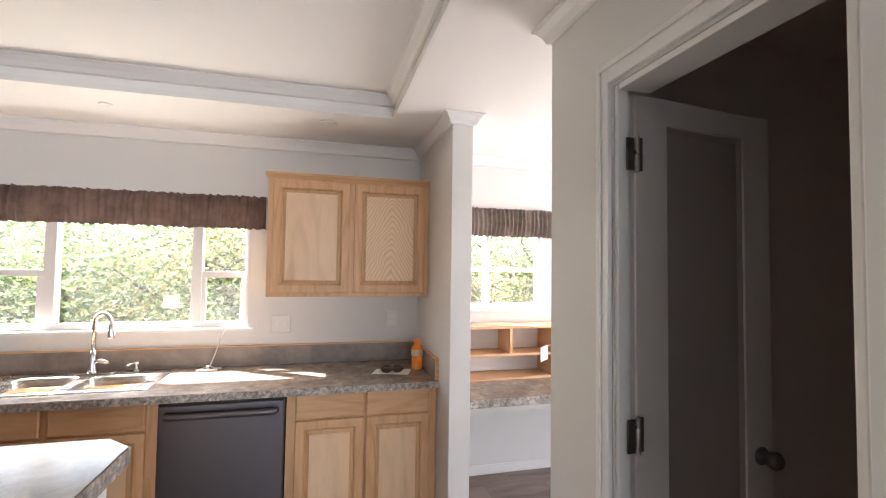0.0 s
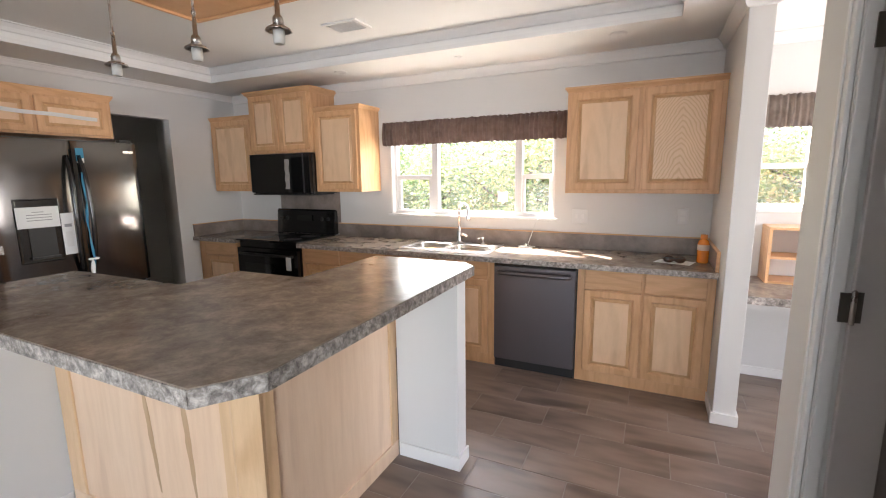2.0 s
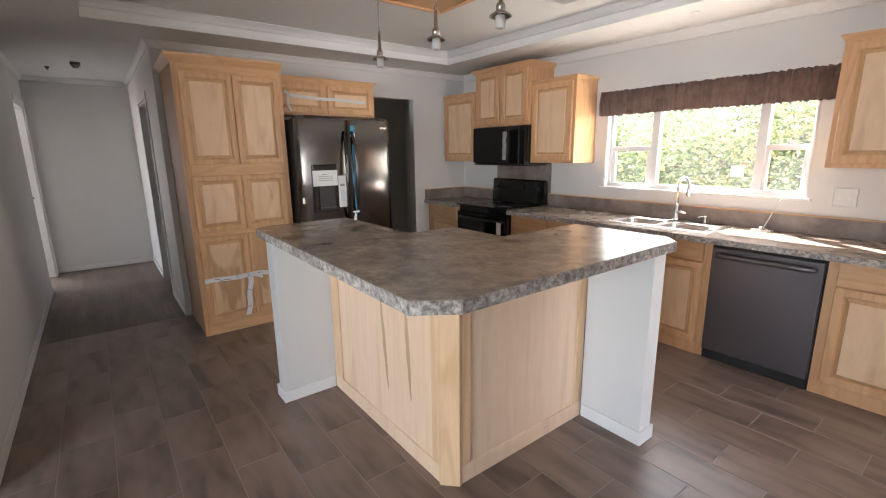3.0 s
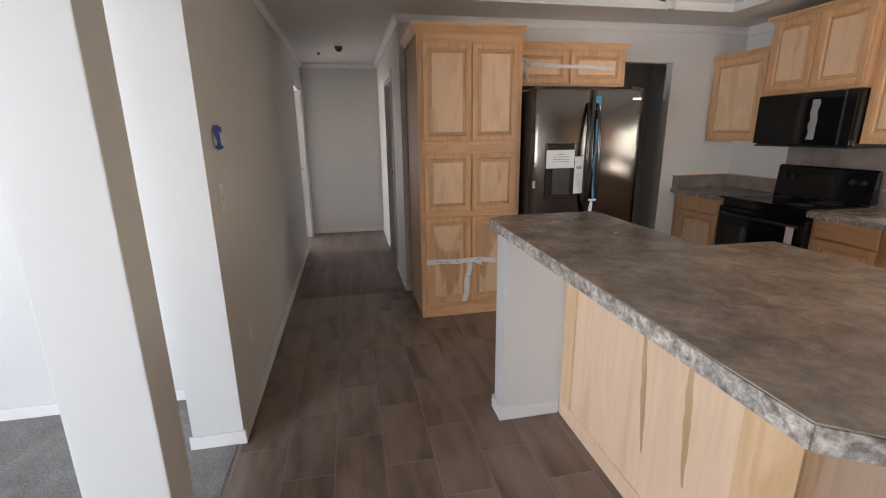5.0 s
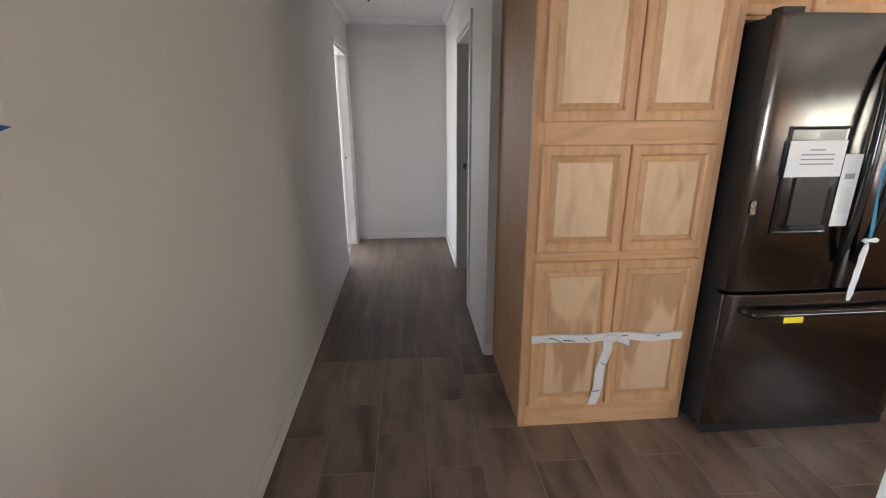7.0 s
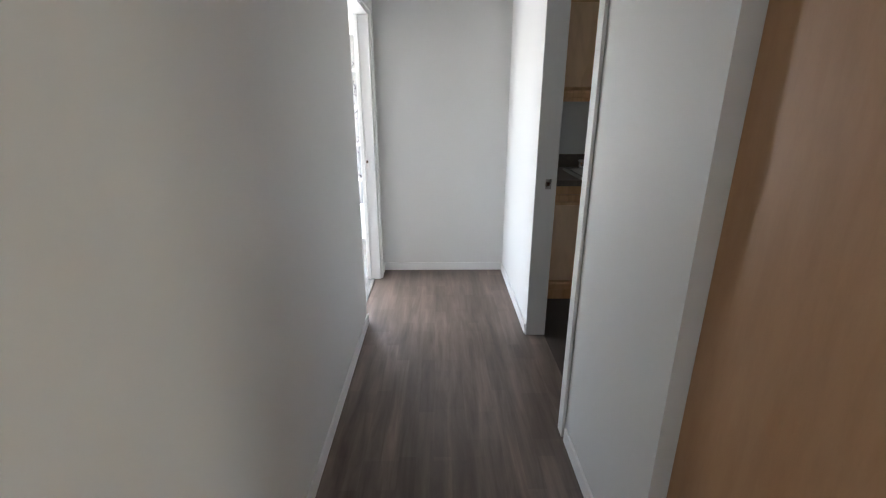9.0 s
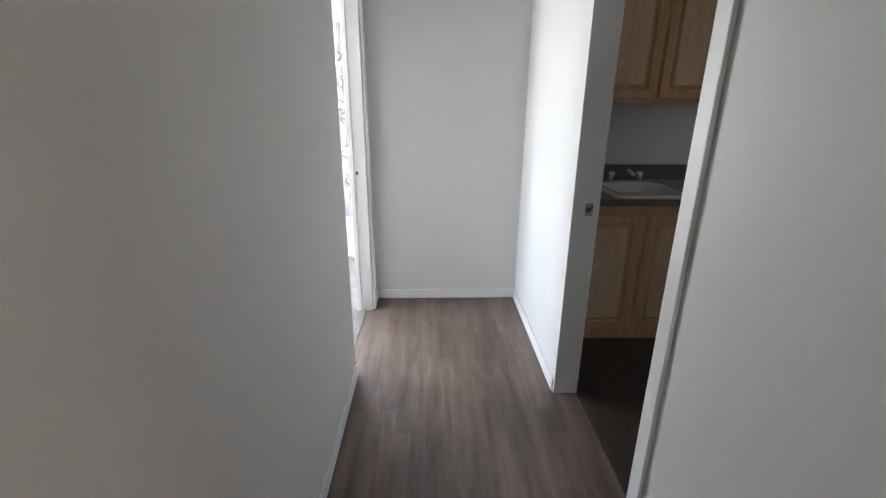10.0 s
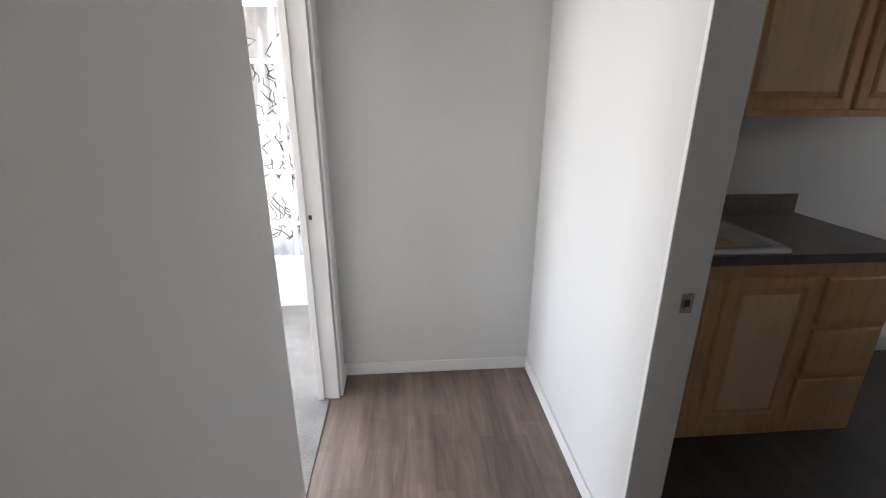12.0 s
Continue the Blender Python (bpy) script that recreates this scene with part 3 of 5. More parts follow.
structure("floor_bath", boxes((HX, WX - 0.09, HN1, NY, -0.05, 0.0)), PLANK_DIMMED, "wood-look bathroom floor, darkened in colour for the dim room", "floor")
structure("floor_living", boxes((-2.09, 3.6, -5.15, HS1 - 0.03, -0.05, 0.004)), CARPET, "grey cut-pile carpet", "floor")
structure("floor_bedroom", boxes((-7.1, -2.8, -4.1, HS1 - 0.05, -0.06, 0.006)), CARPET, "pale grey bedroom carpet", "floor")
structure("ground", boxes((-400, 400, -400, 400, -0.9, -0.6)), BOUNCE_GROUND, "bare ground outside, kept pale to bounce light indoors", "ground")


def casing(name, rows, label):
    structure(name, boxes(*rows), TRIM, label, "door frame", 0.003)


# closet doorway: lining, casing and the door left open
cy0, cy1, cz = CD
casing("door_frame_1", [(EX - 0.014, EX - 0.001, cy1 + 0.006, cy1 + 0.052, 0, cz + 0.062), (EX - 0.014, EX - 0.001, cy0 - 0.06, cy0 - 0.008, 0, cz + 0.062),
                        (EX - 0.014, EX - 0.001, cy0 - 0.0079, cy1 + 0.0059, cz + 0.008, cz + 0.062)], "white closet door casing")
casing("door_lining_1", [(EX + 0.002, EX + 0.035, cy1 - 0.014, cy1 - 0.001, 0, cz - 0.001), (EX + 0.002, EX + 0.098, cy0 + 0.001, cy0 + 0.018, 0, cz - 0.001),
                         (EX + 0.002, EX + 0.098, cy0 + 0.0181, cy1 - 0.0181, cz - 0.018, cz - 0.001)], "white closet door lining")
casing("closet_casing_inner", [(EX - 0.021, EX - 0.0141, cy1 + 0.034, cy1 + 0.050, 0, cz + 0.06), (EX - 0.021, EX - 0.0141, cy0 - 0.0079, cy1 + 0.0339, cz + 0.044, cz + 0.06)], "raised edge of the closet casing")
hinge_at = Vector((EX + 0.052, cy1 - 0.016, 0))
ang = radians(6)
leaf = Face((hinge_at.x, hinge_at.y, 0.012), (math.cos(ang), math.sin(ang), 0), (math.sin(ang), -math.cos(ang), 0))
d1 = thing("door_1", (hinge_at.x, hinge_at.y, 0), "grey closet door with a tall brown recessed panel, standing open", "door", kind="structure")
W, DH, st = 0.525, 1.934, 0.112
inner = ((st, 0.16), (W - st, 0.16), (W - st, DH - 0.075), (st, DH - 0.075))
outer = ((0, 0), (W, 0), (W, DH), (0, DH))
rim = [[leaf.at(a, h, d) for a, h in ring] for ring, d in ((inner, -0.034), (outer, -0.034), (outer, -0.002), (((0.003, 0.003), (W - 0.003, 0.003), (W - 0.003, DH - 0.003), (0.003, DH - 0.003)), 0.0), (inner, 0.0), (inner, -0.034))]
part("leaf", loft(rim, cap0=False, cap1=False), DOORP, d1)
part("door_panel", leaf.nested(st + 0.0005, W - st - 0.0005, 0.1605, DH - 0.0755, ((0, -0.030), (0, -0.006), (0.012, -0.014))), DOOR_PANEL, d1, "darker brown recessed panel")
for h in (0.18, 1.045, 1.77):
    hb = leaf.slab(-0.03, -0.006, h - 0.042, h + 0.042, 0.001, 0.006)
    leaf.slab(0.006, 0.022, h - 0.042, h + 0.045, 0.001, 0.005, bm=hb)
    hg = part("hinge", hb, BRONZE, d1, "dull metal hinge")
    part("hinge_pin", lathe(((0.002, -0.05), (0.007, -0.047), (0.007, 0.047), (0.002, 0.052)), leaf.at(0, h, 0.008), 10), NICKEL, hg)
knob_c = leaf.at(W - 0.055, 0.93, 0)
bm = tube([leaf.at(W - 0.055, 0.93, d) for d in (0.0, 0.006, 0.007, 0.022, 0.026, 0.045, 0.056, 0.060)], [0.026, 0.026, 0.010, 0.010, 0.022, 0.027, 0.018, 0.002], 14)
part("door_knob", bm, BRONZE, d1, "dull metal door knob", smooth=True)

# bathroom doorway
bx0, bx1, bz = -5.108, -4.275, 1.93
casing("door_frame_2", [(bx1 + 0.004, bx1 + 0.062, HN0 - 0.014, HN0 - 0.001, 0, bz + 0.062), (bx0 - 0.0, bx1 + 0.0039, HN0 - 0.014, HN0 - 0.001, bz + 0.004, bz + 0.062)], "white bathroom door casing")
casing("door_lining_2", [(bx1 - 0.016, bx1 - 0.001, HN0 + 0.002, HN1 - 0.002, 0, bz - 0.001), (bx0 + 0.001, bx0 + 0.016, HN0 - 0.004, HN1 + 0.004, 0, bz - 0.001),
                         (bx0 + 0.017, bx1 - 0.017, HN0 + 0.002, HN1 - 0.002, bz - 0.016, bz - 0.001)], "white bathroom door lining")
# bedroom doorway
dx0, dx1, dz = -6.03, -5.265, 1.95
casing("door_frame_3", [(dx0 - 0.058, dx0 - 0.004, HS1 + 0.001, HS1 + 0.014, 0, dz + 0.058), (dx0 - 0.0039, dx1 + 0.0, HS1 + 0.001, HS1 + 0.014, dz + 0.004, dz + 0.058)], "white bedroom door casing")
casing("door_lining_3", [(dx0 + 0.001, dx0 + 0.016, HB + 0.002, HS1 - 0.002, 0, dz - 0.001), (dx0 + 0.017, dx1 - 0.001, HB + 0.002, HS1 - 0.002, dz - 0.016, dz - 0.001),
                         (dx0 + 0.017, dx0 + 0.028, HB + 0.004, HB + 0.035, 0, dz - 0.017)], "white bedroom door lining")


def strike(x, y, z, nx, mat_plate):
    t = thing("strike_plate", (x, y, z - 0.03), "small brass strike plate let into the door lining", "strike plate")
    bm = boxes((x, x + 0.002 * nx, y - 0.016, y + 0.016, z - 0.028, z + 0.028)) if nx > 0 else boxes((x + 0.002 * nx, x, y - 0.016, y + 0.016, z - 0.028, z + 0.028))
    part("plate", bm, mat_plate, t)
    xx = x + 0.002 * nx
    bm = boxes((min(xx, xx + 0.001 * nx), max(xx, xx + 0.001 * nx), y - 0.007, y + 0.007, z - 0.010, z + 0.010))
    part("latch_hole", bm, RUST, t)


strike(dx0 + 0.0165, HS1 - 0.06, 0.945, 1, TRIM)
strike(bx0 + 0.0165, HN0 + 0.068, 0.942, 1, NICKEL)


# ---------------------------------------------------------------- windows
def window(name, op, bars, label, sill_out=0.02):
    x0, x1, z0, z1 = op
    t = thing(name, ((x0 + x1) / 2, NY + 0.08, z0), label, "window", kind="structure")
    y0, y1 = NY + 0.055, NY + 0.115
    f = 0.035
    part("window_frame", boxes((x0, x0 + f, y0, y1, z0, z1), (x1 - f, x1, y0, y1, z0, z1), (x0 + f, x1 - f, y0, y1, z0, z0 + f), (x0 + f, x1 - f, y0, y1, z1 - 0.03, z1)), TRIM, t, bevel=0.003)
    part("window_sill", boxes((x0 - 0.03, x1 + 0.03, NY - sill_out, NY + 0.054, z0 - 0.018, z0 - 0.001)), TRIM, t, bevel=0.003)
    part("window_reveal", boxes((x0 + 0.001, x0 + 0.012, NY + 0.001, y0 - 0.001, z0, z1 - 0.001), (x1 - 0.012, x1 - 0.001, NY + 0.001, y0 - 0.001, z0, z1 - 0.001)), TRIM, t)
    for r in bars:
        part("mullion", boxes(r), TRIM, t, bevel=0.003)
    return t


gy = NY + 0.085
zk0, zk1 = KW[2] + 0.035, KW[3] - 0.03
wk = window("window_1", KW, [
    (-1.125, -1.065, NY + 0.05, NY + 0.118, zk0, zk1), (-0.345, -0.285, NY + 0.05, NY + 0.118, zk0, zk1),
    (-1.494, -1.126, NY + 0.06, NY + 0.11, 1.395, 1.435), (-0.284, -0.036, NY + 0.06, NY + 0.11, 1.395, 1.435),
    (-1.494, -1.46, NY + 0.062, NY + 0.1, zk0, 1.394), (-1.16, -1.126, NY + 0.062, NY + 0.1, zk0, 1.394),
    (-0.284, -0.262, NY + 0.062, NY + 0.1, zk0, 1.394), (-0.06, -0.036, NY + 0.062, NY + 0.1, zk0, 1.394)], "wide white three-part kitchen window over the sink")
for a, b in ((-1.494, -1.126), (-1.064, -0.346), (-0.284, -0.036)):
    p = part("pane", boxes((a, b, gy, gy + 0.004, zk0, zk1)), GLASS, wk, "clear glass pane")
    p.visible_shadow = False
zn0, zn1 = NW[2] + 0.035, NW[3] - 0.03
wnk = window("window_2", NW, [(1.62, 1.655, NY + 0.05, NY + 0.118, zn0, zn1), (1.315, 1.619, NY + 0.06, NY + 0.11, 1.45, 1.485), (1.656, 2.045, NY + 0.06, NY + 0.11, 1.45, 1.485)], "white window over the desk nook")
p = part("pane", boxes((1.315, 2.045, gy, gy + 0.004, zn0, zn1)), GLASS, wnk, "clear glass pane")
p.visible_shadow = False
st_ = thing("window_sticker", (-0.42, gy - 0.006, 1.21), "white paper sticker on the kitchen window pane", "sticker")
part("sheet", boxes((-0.505, -0.415, gy - 0.003, gy - 0.001, 1.20, 1.285)), PAPER, st_)

# bedroom window with glazing bars
wb = thing("window_3", (-7.12, -2.25, 0.32), "tall white bedroom window with glazing bars", "window", kind="structure")
part("window_frame", boxes((-7.14, -7.09, -3.75, -3.70, 0.32, 1.98), (-7.14, -7.09, -1.45, -1.40, 0.32, 1.98), (-7.14, -7.09, -3.70, -1.45, 0.32, 0.36), (-7.14, -7.09, -3.70, -1.45, 1.94, 1.98)), TRIM, wb)
for z in (0.62, 0.967, 1.312, 1.64):
    part("glazing_bar", boxes((-7.13, -7.10, -3.70, -1.45, z - 0.013, z + 0.013)), TRIM, wb)
for y in (-3.23, -2.90, -2.57, -2.24, -1.91, -1.572):
    part("glazing_bar", boxes((-7.128, -7.102, y - 0.012, y + 0.012, 0.36, 1.94)), TRIM, wb)
structure("baseboard", boxes((-7.099, -7.088, -4.0, HS0, 0, 0.09)), TRIM, "white bedroom baseboard", "baseboard")
# added frame round the unseen bedroom fill opening
w6 = thing("added_window_6", (-5.75, -4.07, 0.5), "white bedroom window added out of view to light the hall's end", "window", kind="structure")
part("window_frame", boxes((-6.499, -6.46, -4.095, -4.06, 0.501, 1.999), (-5.04, -5.001, -4.095, -4.06, 0.501, 1.999), (-6.46, -5.04, -4.095, -4.06, 0.501, 0.54), (-6.46, -5.04, -4.095, -4.06, 1.96, 1.999)), TRIM, w6)
# unseen window, its place chosen for the light it lets in
w4 = thing("added_window_4", (1.75, -5.07, 0.65), "wide white living room window, unseen, added to let daylight in", "window", kind="structure")
part("window_frame", boxes((0.3, 0.34, -5.14, -5.11, 0.65, 2.05), (3.16, 3.2, -5.14, -5.11, 0.65, 2.05), (0.34, 3.16, -5.14, -5.11, 0.65, 0.69), (0.34, 3.16, -5.14, -5.11, 2.01, 2.05)), TRIM, w4)
# frame for the nook's fill opening, added out of view
w5 = thing("added_window_5", (3.55, 1.95, 0.45), "tall white window added in the nook's unseen end wall for fill light", "window", kind="structure")
part("window_frame", boxes((3.51, 3.55, 1.401, 1.44, 0.45, 2.05), (3.51, 3.55, 2.51, 2.55, 0.45, 2.05), (3.51, 3.55, 1.44, 2.51, 0.45, 0.49), (3.51, 3.55, 1.44, 2.51, 2.01, 2.05)), TRIM, w5)

# ---------------------------------------------------------------- kitchen: window wall
FY = 2.55          # fronts of the base units
CT = 0.845         # counter top
CB = CT - 0.038


def north(x, z=0.0, y=FY):
    return Face((x, y, z), (1, 0, 0), (0, -1, 0))


def west(y, x, z=0.0):
    return Face((x, y, z), (0, 1, 0), (1, 0, 0))


def base_unit(x0, x1, label, layout, y1=NY - 0.002, group="kitchen base units"):
    """layout: rows of (a0, a1, drawer) across the unit."""
    t = thing("base_cabinet", ((x0 + x1) / 2, (FY + y1) / 2, 0), label, "cabinet", group)
    part("body", boxes((x0 + 0.001, x1 - 0.001, FY, y1, 0.0, CB - 0.001)), OAK, t)
    f = north(0)
    for a0, a1, has_drawer in layout:
        top = CB - 0.006
        if has_drawer:
            drawer_front(f, a0, a1, top - 0.134, top, t)
            top -= 0.143
        if has_drawer != 2:
            cabinet_door(f, a0, a1, 0.085, top, t)
    return t


base_unit(0.285, 1.098, "light oak base cabinet with two drawers and two raised-panel doors", [(0.332, 0.688, 1), (0.702, 1.052, 1)])
base_unit(-1.22, -0.31, "light oak sink base cabinet with raised-panel doors", [(-1.18, -0.79, 1), (-0.76, -0.36, 1)])
base_unit(-2.15, -1.221, "light oak base cabinet with drawers beside the range", [(-2.11, -1.72, 1), (-1.68, -1.26, 1)])
base_unit(-3.528, -2.93, "light oak corner base cabinet with a drawer", [(-3.42, -2.97, 1)])

# counters: the long one is pierced for the sink
SX0, SX1, SY0, SY1 = -1.13, -0.42, 2.64, 3.00
CF = 2.485


def framed_slab(x0, x1, y0, y1, hole, z0, z1):
    """A slab pierced by one rectangular hole."""
    a0, a1, c0, c1 = hole
    out = [(x0, y0), (x1, y0), (x1, y1), (x0, y1)]
    ins = [(a0, c0), (a1, c0), (a1, c1), (a0, c1)]
    bm = loft([[(*p, z0) for p in out], [(*p, z1) for p in out], [(*p, z1) for p in ins], [(*p, z0) for p in ins], [(*p, z0) for p in out]], cap0=False, cap1=False)
    bmesh.ops.remove_doubles(bm, verts=bm.verts[:], dist=1e-5)
    return bm


def edge_strip(x0, x1, parent):
    part("front_edge", boxes((x0, x1, CF - 0.004, CF - 0.0005, CB, CT - 0.002)), COUNTER_EDGE, parent, "speckled laminate edge")


ct = thing("countertop", (-0.5, 2.8, CB), "long stone-look laminate countertop with a dropped-in sink", "countertop")
part("slab", framed_slab(-2.15, 1.098, CF, NY - 0.002, (SX0, SX1, SY0, SY1), CB, CT), COUNTER, ct)
edge_strip(-2.15, 1.098, ct)
part("backsplash", boxes((-2.15, 1.098, NY - 0.020, NY - 0.003, CT + 0.0005, CT + 0.118)), SPLASH, ct, "plain grey-brown backsplash strip")
part("end_splash", boxes((1.081, 1.098, CF + 0.03, NY - 0.021, CT + 0.0005, CT + 0.112)), SPLASH, ct)
part("splash_trim", boxes((-2.15, 1.098, NY - 0.022, NY - 0.003, CT + 0.119, CT + 0.127), (1.079, 1.098, CF + 0.028, NY - 0.0225, CT + 0.113, CT + 0.121), (1.079, 1.098, CF + 0.016, CF + 0.0275, CT + 0.0005, CT + 0.121)), OAK_H, ct, "thin oak strip along the splash")
ct2 = thing("countertop", (-3.2, 2.8, CB), "short stone-look laminate countertop in the corner", "countertop")
part("slab", boxes((WX + 0.002, -2.93, CF, NY - 0.002, CB, CT)), COUNTER, ct2)
edge_strip(WX + 0.002, -2.93, ct2)
part("backsplash", boxes((WX + 0.022, -2.93, NY - 0.020, NY - 0.003, CT + 0.0005, CT + 0.118)), SPLASH, ct2)
part("end_splash", boxes((WX + 0.003, WX + 0.02, CF + 0.01, NY - 0.003, CT + 0.0005, CT + 0.118)), SPLASH, ct2)
part("splash_trim", boxes((WX + 0.003, WX + 0.022, CF + 0.006, NY - 0.0225, CT + 0.119, CT + 0.126), (WX + 0.003, -2.93, NY - 0.022, NY - 0.003, CT + 0.119, CT + 0.126)), OAK_H, ct2)

# sink with two bowls
sk = thing("sink", (-0.775, 2.82, CB - 0.12), "stainless steel double-bowl drop-in kitchen sink", "sink")
bowls = ((-0.965, 2.81, 0.150, 0.150, 0.15), (-0.605, 2.80, 0.150, 0.135, 0.13))
cxs = ((-1.165, -0.79), (-0.79, -0.385))
for (cx, cy, rx, ry, dp), (ox0, ox1) in zip(bowls, cxs):
    mx, my, hw, hh = (ox0 + ox1) / 2, 2.82, (ox1 - ox0) / 2, 0.215
    rings = [superellipse(mx, my, hw, hh, CT + 0.001, e=40), superellipse(mx, my, hw - 0.006, hh - 0.006, CT + 0.007, e=40)]
    rings += [superellipse(cx, cy, rx + 0.006, ry + 0.006, CT + 0.006, e=7), superellipse(cx, cy, rx, ry, CT + 0.001, e=6),
              superellipse(cx, cy, rx - 0.012, ry - 0.012, CT - dp * 0.75, e=5), superellipse(cx, cy, rx - 0.05, ry - 0.05, CT - dp, e=4)]
    part("bowl", loft(rings, cap0=False), STEEL, sk, smooth=True)
    part("drain", lathe(((0.001, 0), (0.034, 0), (0.030, 0.003), (0.001, 0.001)), (cx, cy, CT - dp + 0.001), 16), NICKEL, sk)

# faucet
fx, fy = -0.79, 3.015
fa = thing("faucet", (fx, fy, CT + 0.005), "chrome gooseneck pull-down kitchen faucet", "faucet")
part("deck_plate", prism([(p[0], p[1]) for p in superellipse(fx, fy, 0.12, 0.027, 0, 24, 3)], CT + 0.0075, CT + 0.014), CHROME, fa, bevel=0.002)
part("body", lathe(((0.027, CT + 0.0145), (0.027, CT + 0.03), (0.021, CT + 0.05), (0.021, CT + 0.10), (0.016, CT + 0.115), (0.012, CT + 0.14)), (fx, fy, 0), 18), CHROME, fa, smooth=True)
neck = [(fx, fy, CT + 0.135), (fx, fy, CT + 0.285)] + arc((fx + 0.055, fy - 0.035, CT + 0.285), 0.065, 180, 10, 12, (0.845, -0.535, 0))[1:]
part("neck", tube(neck, 0.0105, 12), CHROME, fa, smooth=True)
tip = Vector(neck[-1])
part("spray_head", tube([tip + Vector((0.0, 0.0, 0.012)), tip + Vector((0.001, -0.001, -0.02)), tip + Vector((0.006, -0.004, -0.07)), tip + Vector((0.008, -0.005, -0.085))], [0.012, 0.014, 0.020, 0.017], 14), CHROME, fa, smooth=True)
part("lever", tube([(fx + 0.018, fy - 0.01, CT + 0.075), (fx + 0.05, fy - 0.02, CT + 0.08), (fx + 0.088, fy - 0.03, CT + 0.072)], [0.012, 0.014, 0.008], 12), CHROME, fa, smooth=True)
so = thing("soap_dispenser", (-0.575, 3.03, CT + 0.005), "small chrome soap dispenser on the sink deck", "soap dispenser")
part("body", lathe(((0.018, CT + 0.007), (0.018, CT + 0.012), (0.010, CT + 0.016), (0.009, CT + 0.045), (0.013, CT + 0.048), (0.011, CT + 0.062), (0.002, CT + 0.064)), (-0.575, 3.03, 0), 14), CHROME, so, smooth=True)
part("spout", tube([(-0.575, 3.03, CT + 0.055), (-0.60, 3.01, CT + 0.056), (-0.615, 2.998, CT + 0.048)], 0.005, 8), CHROME, so, smooth=True)

# a pale cord and a wire stand on the counter under the window
cd = thing("blind_cord", (-0.20, 3.02, CT), "white cord looped over a small white hook on the counter", "cord")
part("cord", tube([(-0.12, NY - 0.03, 1.08), (-0.14, 3.06, 1.03), (-0.165, 3.045, 0.94), (-0.19, 3.03, CT + 0.02), (-0.23, 3.01, CT + 0.012), (-0.26, 3.00, CT + 0.006)], 0.0035, 8), CORD, cd, smooth=True)
part("cord_tail", tube([(-0.19, 3.03, CT + 0.02), (-0.16, 3.01, CT + 0.012), (-0.13, 3.03, CT + 0.006), (-0.17, 3.045, CT + 0.005)], 0.0035, 8), CORD, cd, smooth=True)
part("hook", boxes((-0.25, -0.14, 2.975, 2.995, CT + 0.0005, CT + 0.012), (-0.20, -0.185, 2.98, 2.99, CT + 0.0125, CT + 0.035)), PLASTIC, cd, bevel=0.002)

# bottle, papers and sunglasses
bo = thing("bottle", (1.035, 2.80, CT), "orange sports drink bottle with a ribbed waist", "bottle")
prof = ((0.028, 0.0), (0.034, 0.006), (0.035, 0.02), (0.033, 0.03), (0.035, 0.04), (0.033, 0.05), (0.035, 0.06), (0.034, 0.075))
part("bottle_body", lathe([(r, CT + h) for r, h in prof] + [(0.035, CT + 0.08), (0.035, CT + 0.125), (0.030, CT + 0.145), (0.018, CT + 0.155), (0.016, CT + 0.16)], (1.035, 2.80, 0), 20), ORANGE, bo, smooth=True)
part("bottle_label", lathe(((0.0355, CT + 0.085), (0.0358, CT + 0.087), (0.0358, CT + 0.12), (0.0355, CT + 0.122)), (1.035, 2.80, 0), 20), LABEL_PALE, bo, "pale orange label")
part("cap", lathe(((0.02, CT + 0.1605), (0.021, CT + 0.163), (0.021, CT + 0.182), (0.019, CT + 0.186), (0.001, CT + 0.187)), (1.035, 2.80, 0), 20), ORANGE_CAP, bo)
pp = thing("paper", (0.88, 2.74, CT), "white printed leaflet lying on the counter", "paper")
part("sheet", prism([(0.745, 2.72), (0.955, 2.66), (1.0, 2.80), (0.79, 2.84)], CT + 0.0006, CT + 0.0016), PAPER, pp)
part("print", boxes((0.80, 0.84, 2.765, 2.80, CT + 0.0018, CT + 0.0022), (0.79, 0.88, 2.735, 2.742, CT + 0.0018, CT + 0.0022)), GREY_INK, pp)
sg = thing("sunglasses", (0.87, 2.73, CT + 0.002), "brown sunglasses folded on the leaflet", "sunglasses")
for cx in (0.835, 0.90):
    part("lens", loft([[(cx + rr * 0.034 * math.cos(a), 2.715 + oy + rr * 0.004 * math.sin(a), CT + 0.026 + rr * 0.023 * math.sin(a)) for a in [2 * math.pi * k / 16 for k in range(16)]] for rr, oy in ((0.95, 0.0), (1.0, 0.002), (1.0, 0.004), (0.9, 0.006))]), LENS, sg, smooth=True)
part("frame", tube([(0.80, 2.73, CT + 0.03), (0.815, 2.716, CT + 0.036), (0.867, 2.715, CT + 0.032), (0.92, 2.716, CT + 0.036), (0.935, 2.73, CT + 0.03)], 0.004, 8), BLACK_DULL, sg)
part("temple", tube([(0.80, 2.73, CT + 0.03), (0.83, 2.76, CT + 0.012), (0.92, 2.765, CT + 0.006)], 0.0035, 8), BLACK_DULL, sg)
part("temple", tube([(0.935, 2.73, CT + 0.03), (0.90, 2.75, CT + 0.012), (0.82, 2.755, CT + 0.010)], 0.0035, 8), BLACK_DULL, sg)

# dishwasher
dw = thing("dishwasher", (-0.012, 2.8, 0), "dark slate steel dishwasher with a bar handle, under the counter", "dishwasher")
part("body", boxes((-0.305, 0.28, FY + 0.01, NY - 0.01, 0.0, CB - 0.004)), BLACK_DULL, dw)
